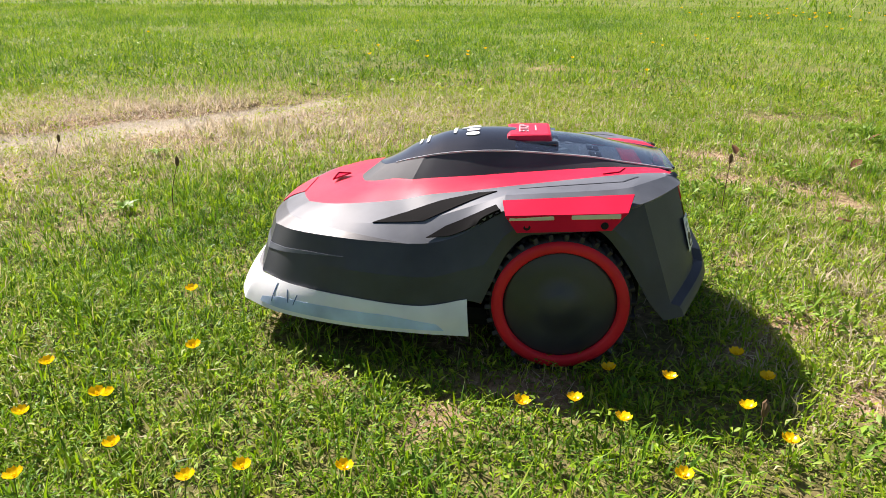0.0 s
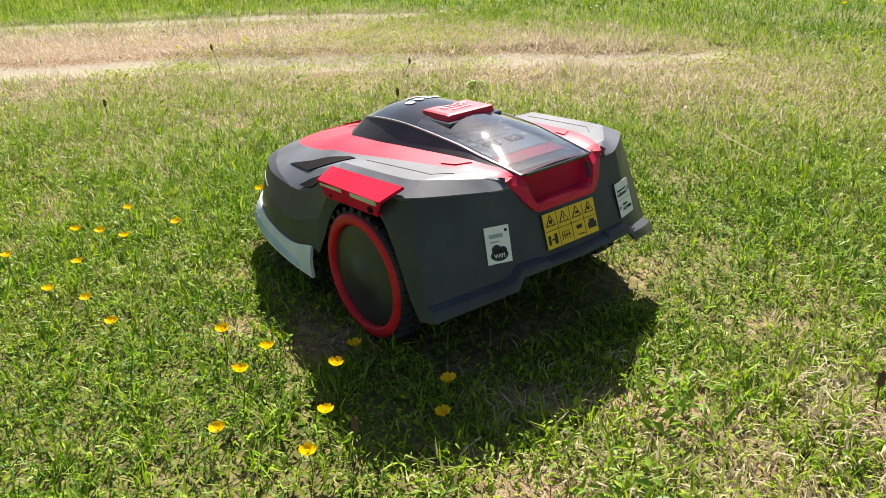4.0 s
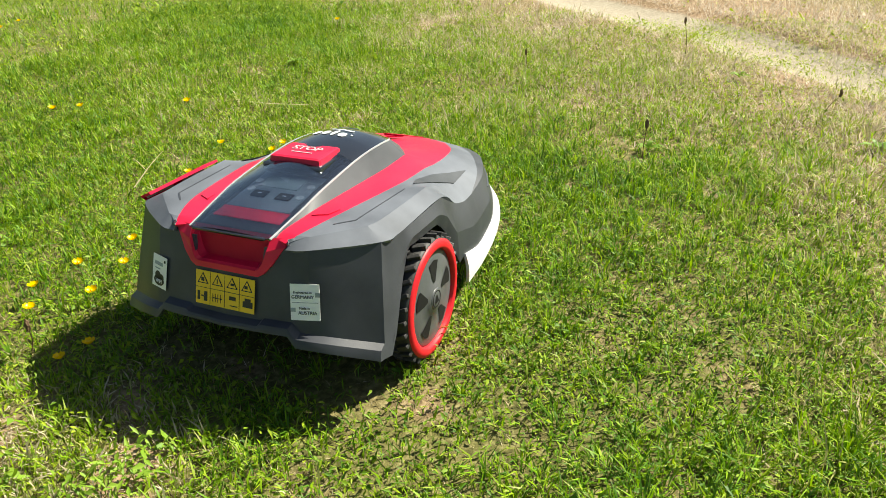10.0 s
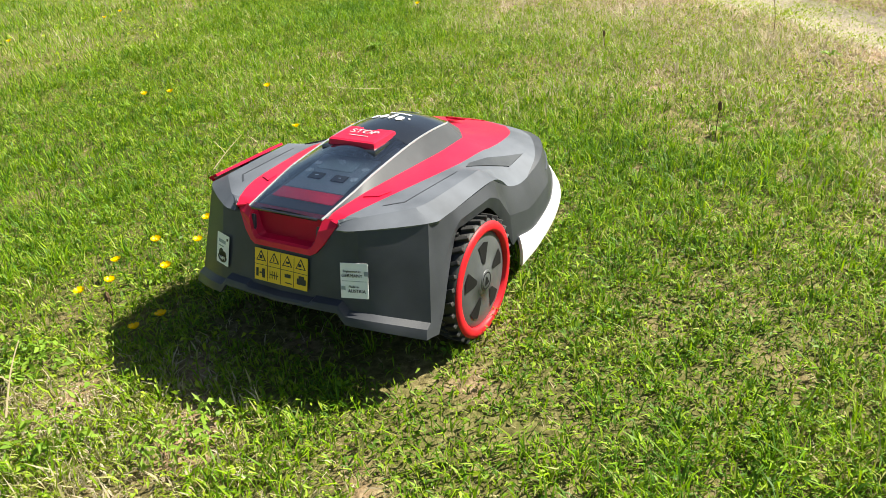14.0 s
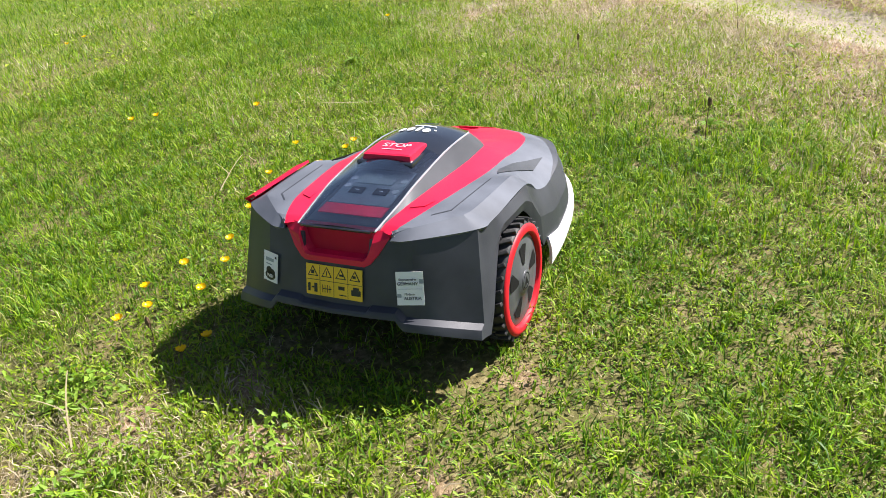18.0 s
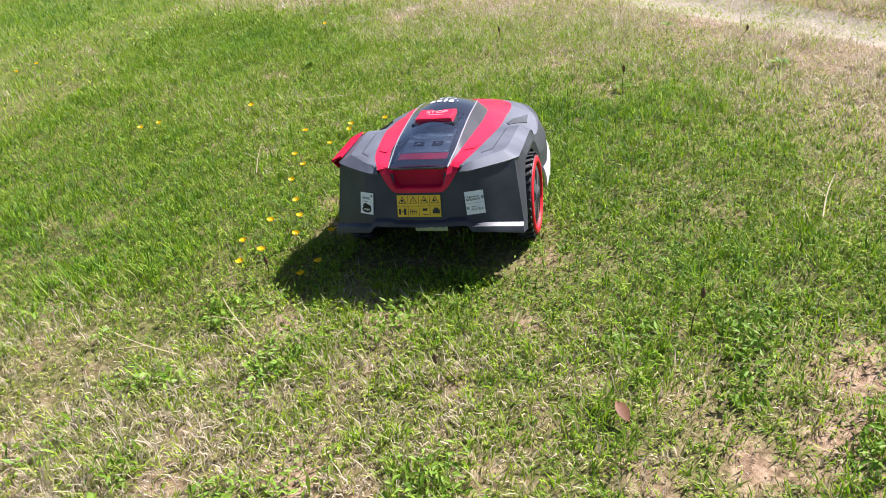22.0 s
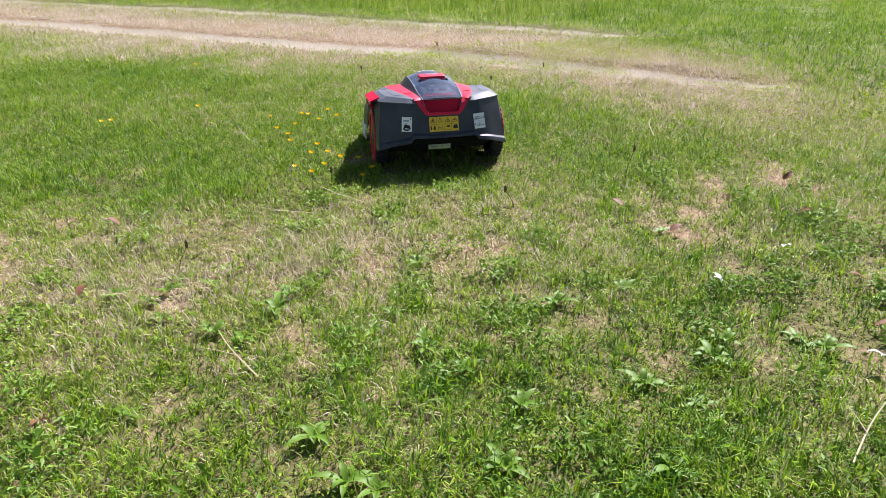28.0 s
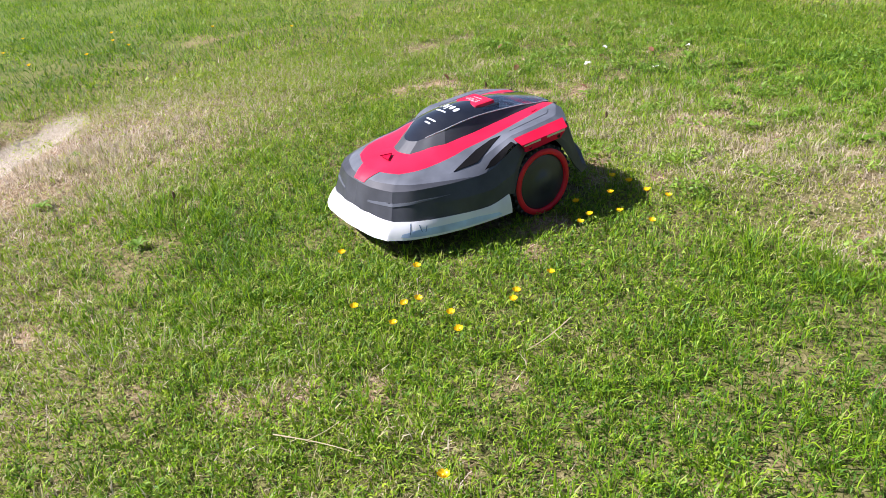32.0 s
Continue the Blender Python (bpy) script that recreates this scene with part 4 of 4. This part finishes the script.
    cloud = flat("cloud", disc(0, -.0125, .0115, 20, 0.62), up, M_INK, wif, 0.0003)
    flat("cloud", disc(-.003, -.006, .0065), up, M_INK, wif, 0.0003)
    flat("cloud", disc(.005, -.008, .0055), up, M_INK, wif, 0.0003)
    text_mesh("lettering", "WIFI", 0.0072, up @ Matrix.Translation((0, -.0135, .0004)), M_STICK, wif)
    flat("print_mark", rect(-.002, .0110, .018, .0048), up, M_INKG, wif, 0.0003)
    flat("print_mark", rect(-.004, .0040, .012, .0016), up, M_INKG, wif, 0.0003)
    flat("print_mark", rect(.0115, .0165, .0035, .0035), up, M_INK, wif, 0.0003)

    # chassis below
    bm = bmesh.new()
    box(bm, (.14, 0, .100), (.48, .30, .080), 0.02)
    box(bm, (-.11, 0, .145), (.06, .24, .050), 0.01)
    box(bm, (.14, 0, .055), (.34, .34, .030), 0.012)
    part("chassis", bm, M_UNDER, root, "dark underside of the mower")
    for sgn in (1, -1):
        bm = bmesh.new()
        box(bm, (0, sgn * .120, .125), (.20, .09, .11), 0.012)
        part("wheel_housing", bm, M_UNDER, root)
    tp = flat("type_plate", rect(0, 0, .072, .016), plane_at((-.105, .004, .072), (0, -1, 0), (-.15, 0, 1)), M_PLATE, root, 0.001, "pale yellow-green type plate under the tail")
    up = plane_at((-.1065, .004, .072), (0, -1, 0), (-.15, 0, 1))
    for cx, w in ((-.018, .026), (.010, .012), (.027, .010)):
        flat("print_mark", rect(cx, .002, w, .004), up, M_INKG, tp, 0.0003)
    for sgn in (1, -1):
        wheel(root, sgn)
        m = Matrix.Translation((.345, sgn * .085, .034)) @ Matrix.Rotation(math.pi / 2, 4, 'X')
        bm = bmesh.new()
        lathe(bm, [(.010, -.016), (.030, -.016), (.034, -.010), (.034, .010), (.030, .016), (.010, .016)], 32, m)
        box(bm, (.345, sgn * .085, .066), (.016, .016, .04), 0.003)
        part("castor", bm, M_UNDER, root, "small black front castor")
    return root


build_mower()


# ---- the lawn's growth ----
def leaflets(name, rng, x, y, size, height, material, label):
    """Small rounded leaves held at all tilts just above the soil."""
    n = len(x)
    a = rng.uniform(0, 2 * math.pi, n)
    r = size * rng.uniform(0.5, 1.4, n)
    h = height * rng.uniform(0.15, 1.0, n)
    tx, ty = rng.normal(0, 0.6, n), rng.normal(0, 0.6, n)
    c = np.stack([x, y, ground_z(x, y) + h], -1)
    u = np.stack([np.cos(a), np.sin(a), tx], -1) * r[:, None]
    v = np.stack([-np.sin(a), np.cos(a), ty], -1) * (r * rng.uniform(0.4, 0.8, n))[:, None]
    fold = np.stack([0 * x, 0 * x, r * 0.25], -1)
    co = np.stack([c - u, c + 0.3 * u + 0.6 * v + fold, c + u, c + 0.3 * u - 0.6 * v + fold], 1).reshape(-1, 3)
    i = np.arange(n)[:, None] * 4
    f = np.concatenate([i + [0, 1, 2], i + [0, 2, 3]], 0)
    ob = mesh_from_arrays(name, co, f, material)
    add_attr(ob, "dry", np.repeat(dryness(x, y) * 0.6, 4))
    return tagged(ob, label, "ground cover", kind="stuff")


def in_near(x, y):
    return (x > -2.2) & (x < 2.0) & (np.abs(y) < 1.7)


def close_sward(x, y):
    """The dense sward round the mower, thinning out towards its border."""
    edge = np.minimum(np.minimum(2.1 - np.abs(y), x + 2.6), 2.4 - x) + 0.2 * waves(x, y, 5.0, 81)
    return sward(x, y) * np.clip(edge / 0.5, 0, 1)


def herbs(x, y):
    return np.clip(0.45 + 0.6 * waves(x, y, 4.0, 31) + 0.3 * waves(x, y, 15.0, 32), 0.04, 1) * (1 - 0.8 * bare(x, y)) * (1 - 0.35 * behind(x, y)) * np.where(under_mower(x, y), 0.2, 1)


rng = np.random.RandomState(7)
x, y, way, tall = tufts(rng, 50000, 14, -2.6, 2.4, -2.1, 2.1, close_sward)
blade_mesh("grass_tufts", rng, x, y, 0.036, 0.0026, 0.80, M_GRASS, "tufts of short mown grass, green with dry blades", way=way, tall=tall * 0.92)
x, y = scatter(rng, 520000, -2.6, 2.4, -2.1, 2.1, close_sward)
blade_mesh("lawn_grass", rng, x, y, 0.030, 0.0024, 1.05, M_GRASS, "short mown lawn grass, green with dry blades")
x, y = scatter(rng, 900000, -3.0, 6.5, -8.0, 5.0, sward, in_near)
blade_mesh("lawn_grass", rng, x, y, 0.044, 0.0050, 0.8, M_GRASS, "lawn grass further off, green and straw", kink=False)
x, y = scatter(rng, 260000, -6, 22, -20, 22, sward, lambda x, y: (x > -3.0) & (x < 6.5) & (y > -8.0) & (y < 5.0))
blade_mesh("lawn_grass", rng, x, y, 0.085, 0.014, 0.6, M_GRASS, "distant lawn grass", kink=False)
x, y = scatter(rng, 420000, -2.5, 2.3, -2.0, 2.0, herbs)
leaflets("clover", rng, x, y, 0.0042, 0.024, M_CLOVER, "low clover and small herbs in the lawn")
x, y = scatter(rng, 110000, -2.0, -0.30, -1.7, 1.3, lambda x, y: np.clip(1.5 * waves(x, y, 17.0, 91) + 0.7 * waves(x, y, 5.0, 92) - 0.45, 0, 1))
leaflets("herb_clumps", rng, x, y, 0.0066, 0.034, M_WEED, "clumps of broad-leaved herbs in worn grass")
x, y = scatter(rng, 130000, -3.2, 6.5, -4, 5, lambda x, y: herbs(x, y) * (1 - 0.8 * verge(x, y)) * (1 - np.clip(rut_mask(x, y) * 2, 0, 1)), in_near)
leaflets("clover", rng, x, y, 0.009, 0.032, M_CLOVER, "low clover and herbs further off")
x, y = scatter(rng, 800000, -2.5, 2.3, -2.0, 2.0, lambda x, y: np.clip(0.18 + 0.5 * dryness(x, y) + 0.8 * bare(x, y) + 0.36 * behind(x, y) + 0.22 * rear(x, y) + 0.3 * verge(x, y), 0.10, 1))
blade_mesh("straw", rng, x, y, 0.028, 0.0017, 1.45, M_STRAW, "dry clippings and dead stalks lying in the lawn", kink=False)
x, y = scatter(rng, 420000, 0.0, 6.5, -3.0, 5.5, lambda x, y: np.clip(0.04 + dryness(x, y) * 0.6 + 0.5 * bare(x, y) + 0.8 * verge(x, y), 0.01, 1) * (1 - np.clip(rut_mask(x, y) * 1.5, 0, 0.97)))
blade_mesh("straw", rng, x, y, 0.050, 0.0032, 1.3, M_STRAW, "dry straw by the sandy track", kink=False)
x, y = scatter(rng, 260000, 1.6, 16, -9, 14, lambda x, y: np.clip((far_side(x, y) - 1.55) / 0.3, 0, 1) * np.clip(1.3 - far_side(x, y) / 14, 0, 1) * np.clip((y + 3) / 1.5, 0, 1))
blade_mesh("tall_grass", rng, x, y, 0.14, 0.006, 0.30, M_TALL, "tall unmown meadow grass beyond the track", kink=False)


# ---- flowers and single plants ----
def stalk(bm, p0, p1, r0, r1, bow=0.0, n=6, seg=5):
    """A thin bowed stem from p0 to p1."""
    p0, p1 = Vector(p0), Vector(p1)
    rings = []
    for k in range(n + 1):
        u = k / n
        c = p0.lerp(p1, u) + Vector((bow * math.sin(math.pi * u), bow * 0.5 * math.sin(math.pi * u), 0))
        r = r0 + (r1 - r0) * u
        rings.append([bm.verts.new(c + Vector((r * math.cos(2 * math.pi * i / seg), r * math.sin(2 * math.pi * i / seg), 0))) for i in range(seg)])
    for a, c in zip(rings, rings[1:]):
        for i in range(seg):
            bm.faces.new((a[i], a[(i + 1) % seg], c[(i + 1) % seg], c[i]))
    return rings


def leaf(bm, length, width, rise, droop, ang, folds=5):
    """A long leaf from the origin: a folded blade that arches out and down."""
    prev = None
    for k in range(folds + 1):
        u = k / folds
        w = width * math.sin(math.pi * min(1, 0.08 + 0.92 * u) ** 0.8) * 0.5 + 0.0003
        d = length * u
        z = rise * math.sin(u * 1.9) - droop * u * u
        ca, sa = math.cos(ang), math.sin(ang)
        row = [bm.verts.new((ca * d - sa * s * w, sa * d + ca * s * w, z + abs(s) * w * 0.35)) for s in (-1, 0, 1)]
        if prev:
            bm.faces.new((prev[0], prev[1], row[1], row[0]))
            bm.faces.new((prev[1], prev[2], row[2], row[1]))
        prev = row


def make_buttercup(tall, tilt):
    root = new("buttercup")
    tagged(root, "open yellow buttercup on a thin stem in the lawn", "flower", group="buttercups in the lawn")
    bm = bmesh.new()
    stalk(bm, (0, 0, -.004), (tilt * .4, tilt * .2, tall), .0008, .0006, .004)
    part("stem", bm, M_STEM, root)
    head = Matrix.Translation((tilt * .4, tilt * .2, tall)) @ Matrix.Rotation(tilt * 8, 4, 'Y')
    for k in range(5):
        bm = bmesh.new()
        rows_ = []
        for u, w, z in ((.0010, .0010, 0), (.0040, .0038, .0016), (.0072, .0046, .0042), (.0088, .0028, .0062)):
            rows_.append([bm.verts.new(head @ Matrix.Rotation(k * 2 * math.pi / 5, 4, 'Z') @ Vector((u, s * w, z - (1 - abs(s)) * .0012))) for s in (-1, 0, 1)])
        for a, c in zip(rows_, rows_[1:]):
            for i in range(2):
                bm.faces.new((a[i], a[i + 1], c[i + 1], c[i]))
        part("petal", bm, M_PETAL, root, smooth=True)
    bm = bmesh.new()
    bmesh.ops.create_icosphere(bm, subdivisions=1, radius=.0021, matrix=head @ Matrix.Translation((0, 0, .0022)))
    part("flower_centre", bm, M_PETAL, root)
    return root


cups = [make_buttercup(.050, .010), make_buttercup(.036, -.014), make_buttercup(.062, .018)]
spots = [(0.62, 0.32), (0.57, 0.37), (0.52, 0.36), (0.51, 0.32), (0.52, 0.40), (0.50, 0.43), (0.59, 0.43), (0.54, 0.46), (0.47, 0.45), (0.44, 0.51), (0.51, 0.54), (0.40, 0.46), (0.36, 0.52), (0.37, 0.46), (0.33, 0.48), (0.33, 0.39), (0.45, 0.29), (0.45, 0.26), (0.53, 0.10), (0.23, 0.27), (0.23, 0.48), (0.26, 0.52), (0.06, 0.39), (0.02, 0.34), (-0.01, 0.36), (0.02, 0.50), (-0.06, 0.26), (-0.08, 0.32), (-0.11, 0.33), (-0.18, 0.27), (-0.21, 0.23), (-0.25, 0.15), (-0.24, 0.26), (-0.17, 0.32), (-0.19, 0.38), (-0.25, 0.34), (-0.21, 0.42), (-0.17, 0.48), (-0.10, 0.46), (-0.06, 0.50), (-0.05, 0.42), (-0.15, 0.45)]
spots = spots[::2]
prng = random.Random(3)


def on_ground(cx, cy, up=0.0, rx=0.0, ry=0.0, rz=0.0):
    return pose(cx, cy, float(ground_z(np.array(cx), np.array(cy))) + up, rx, ry, rz)


for k, (cx, cy) in enumerate(spots):
    m = on_ground(cx, cy, rz=prng.uniform(0, 360))
    if k < 3:
        cups[k].matrix_basis = m
    else:
        copy_thing(cups[k % 3], m)
# a thick cluster far out on the lawn and a thin sprinkling nearer
for k in range(52):
    if k < 26:
        cx, cy = prng.gauss(-2.25, 0.40), prng.gauss(-5.7, 0.45)
    elif k < 44:
        cx, cy = prng.uniform(-2.2, 2.6), prng.uniform(-4.6, -1.5)
    else:
        cx, cy = prng.uniform(0.4, 2.0), prng.uniform(0.6, 2.6)
    copy_thing(cups[k % 3], on_ground(cx, cy, rz=prng.uniform(0, 360)) @ Matrix.Scale(1.35 if k < 26 else 1.1, 4))


def make_rosette(size, count, seed):
    r = random.Random(seed)
    root = new("broadleaf_weed")
    tagged(root, "low rosette of broad bright green leaves in the grass", "weed", group="broadleaf weeds in the lawn")
    for k in range(count):
        bm = bmesh.new()
        leaf(bm, size * r.uniform(.55, 1.1), size * r.uniform(.22, .36), size * r.uniform(.10, .38), size * r.uniform(.0, .25), 2 * math.pi * k / count + r.uniform(-.4, .4))
        part("leaf", bm, M_WEED, root, smooth=True)
    return root


ros = [make_rosette(.042, 6, 1), make_rosette(.032, 5, 2), make_rosette(.050, 7, 3)]
k = 0
while k < 64:
    cx, cy = prng.uniform(-1.75, -0.75), prng.uniform(-1.4, 0.9)
    if k > 57:
        cx, cy = prng.uniform(0.6, 2.2), prng.uniform(-1.6, 1.8)
    if abs(cy) < .3 and cx > -.3:
        continue
    m = pose(cx, cy, float(ground_z(np.array(cx), np.array(cy))) + .008, 0, 0, prng.uniform(0, 360))
    if k < 3:
        ros[k].matrix_basis = m
    else:
        copy_thing(ros[k % 3], m)
    k += 1


def make_seedhead(tall, lean):
    root = new("seed_stalk")
    tagged(root, "thin brown stalk with a dark seed head standing in the lawn", "seed stalk", group="seed stalks in the lawn")
    bm = bmesh.new()
    stalk(bm, (0, 0, -.004), (lean, lean * .3, tall), .0011, .0008, .006, 8)
    part("stem", bm, M_SEED, root)
    bm = bmesh.new()
    bmesh.ops.create_icosphere(bm, subdivisions=2, radius=1)
    for v in bm.verts:
        k = 1 + 0.18 * math.sin(v.co.x * 9 + v.co.z * 13) * math.cos(v.co.y * 11)
        v.co = Vector((v.co.x * .0042 * k + lean, v.co.y * .0042 * k + lean * .3, v.co.z * .011 * k + tall + .006))
    part("seed_head", bm, M_SEED, root, "dark brown seed head")
    return root


heads = [make_seedhead(.105, -.018), make_seedhead(.060, -.03), make_seedhead(.045, .012)]
places = [(0.77, -0.38), (1.25, -.75), (1.5, .10), (1.75, -.35), (-.52, -.13), (-.22, .36), (-.38, -.52), (-.75, .75)]
for k, (cx, cy) in enumerate(places):
    m = pose(cx, cy, float(ground_z(np.array(cx), np.array(cy))), 0, 0, k * 67)
    if k < 3:
        heads[k].matrix_basis = m
    else:
        copy_thing(heads[k % 3], m)


def make_feather(seed):
    r = random.Random(seed)
    root = new("white_feather")
    tagged(root, "small white curled feather lying on the grass", "feather", group="white feathers on the lawn")
    bm = bmesh.new()
    leaf(bm, .030, .013, .008, .003, 0, 7)
    part("vane", bm, M_FEATHER, root, smooth=True)
    bm = bmesh.new()
    leaf(bm, .020, .010, .008, .003, .9, 5)
    part("vane", bm, M_FEATHER, root, smooth=True)
    return root


fe = make_feather(1)
for k, (cx, cy, a) in enumerate([(-1.12, -.42, 20), (-.98, -.66, 140), (-1.22, -.78, 250), (-1.45, -.55, 75)]):
    m = pose(cx, cy, float(ground_z(np.array(cx), np.array(cy))) + .030, 8, -6, a)
    if k == 0:
        fe.matrix_basis = m
    else:
        copy_thing(fe, m)


def make_dead_leaf():
    root = new("dead_leaf")
    tagged(root, "curled reddish brown dead leaf in the grass", "leaf", group="dead leaves on the lawn")
    bm = bmesh.new()
    leaf(bm, .034, .020, .012, -.004, 0, 6)
    part("blade", bm, M_DEAD, root, smooth=True)
    bm = bmesh.new()
    stalk(bm, (0, 0, 0), (-.014, .002, .004), .0009, .0006)
    part("leaf_stalk", bm, M_DEAD, root)
    return root


dl = make_dead_leaf()
for k in range(16):
    cx, cy = prng.uniform(-2.2, -.35), prng.uniform(-1.2, 1.3)
    m = pose(cx, cy, float(ground_z(np.array(cx), np.array(cy))) + .016, prng.uniform(-20, 20), prng.uniform(-20, 20), prng.uniform(0, 360))
    if k == 0:
        dl.matrix_basis = m
    else:
        copy_thing(dl, m)


def make_dry_stem():
    root = new("dry_stem")
    tagged(root, "long pale dry stem lying across the grass", "stem", group="dry stems on the lawn")
    bm = bmesh.new()
    stalk(bm, (0, 0, 0), (.16, .02, .012), .0016, .0009, .012, 9)
    part("stem", bm, M_STRAW, root)
    bm = bmesh.new()
    stalk(bm, (.07, .012, .006), (.10, .06, .020), .0011, .0007, .004, 5)
    part("side_shoot", bm, M_STRAW, root)
    return root


ds = make_dry_stem()
for k, (cx, cy, a) in enumerate([(.02, -.80, -25), (-.50, .42, 70), (-1.3, .55, 20), (.9, .55, 110), (-.45, .28, 40), (.3, .62, 10), (-1.7, -.3, -60), (1.2, -.9, 160)]):
    m = pose(cx, cy, float(ground_z(np.array(cx), np.array(cy))) + .026, 0, -3, a)
    if k == 0:
        ds.matrix_basis = m
    else:
        copy_thing(ds, m)
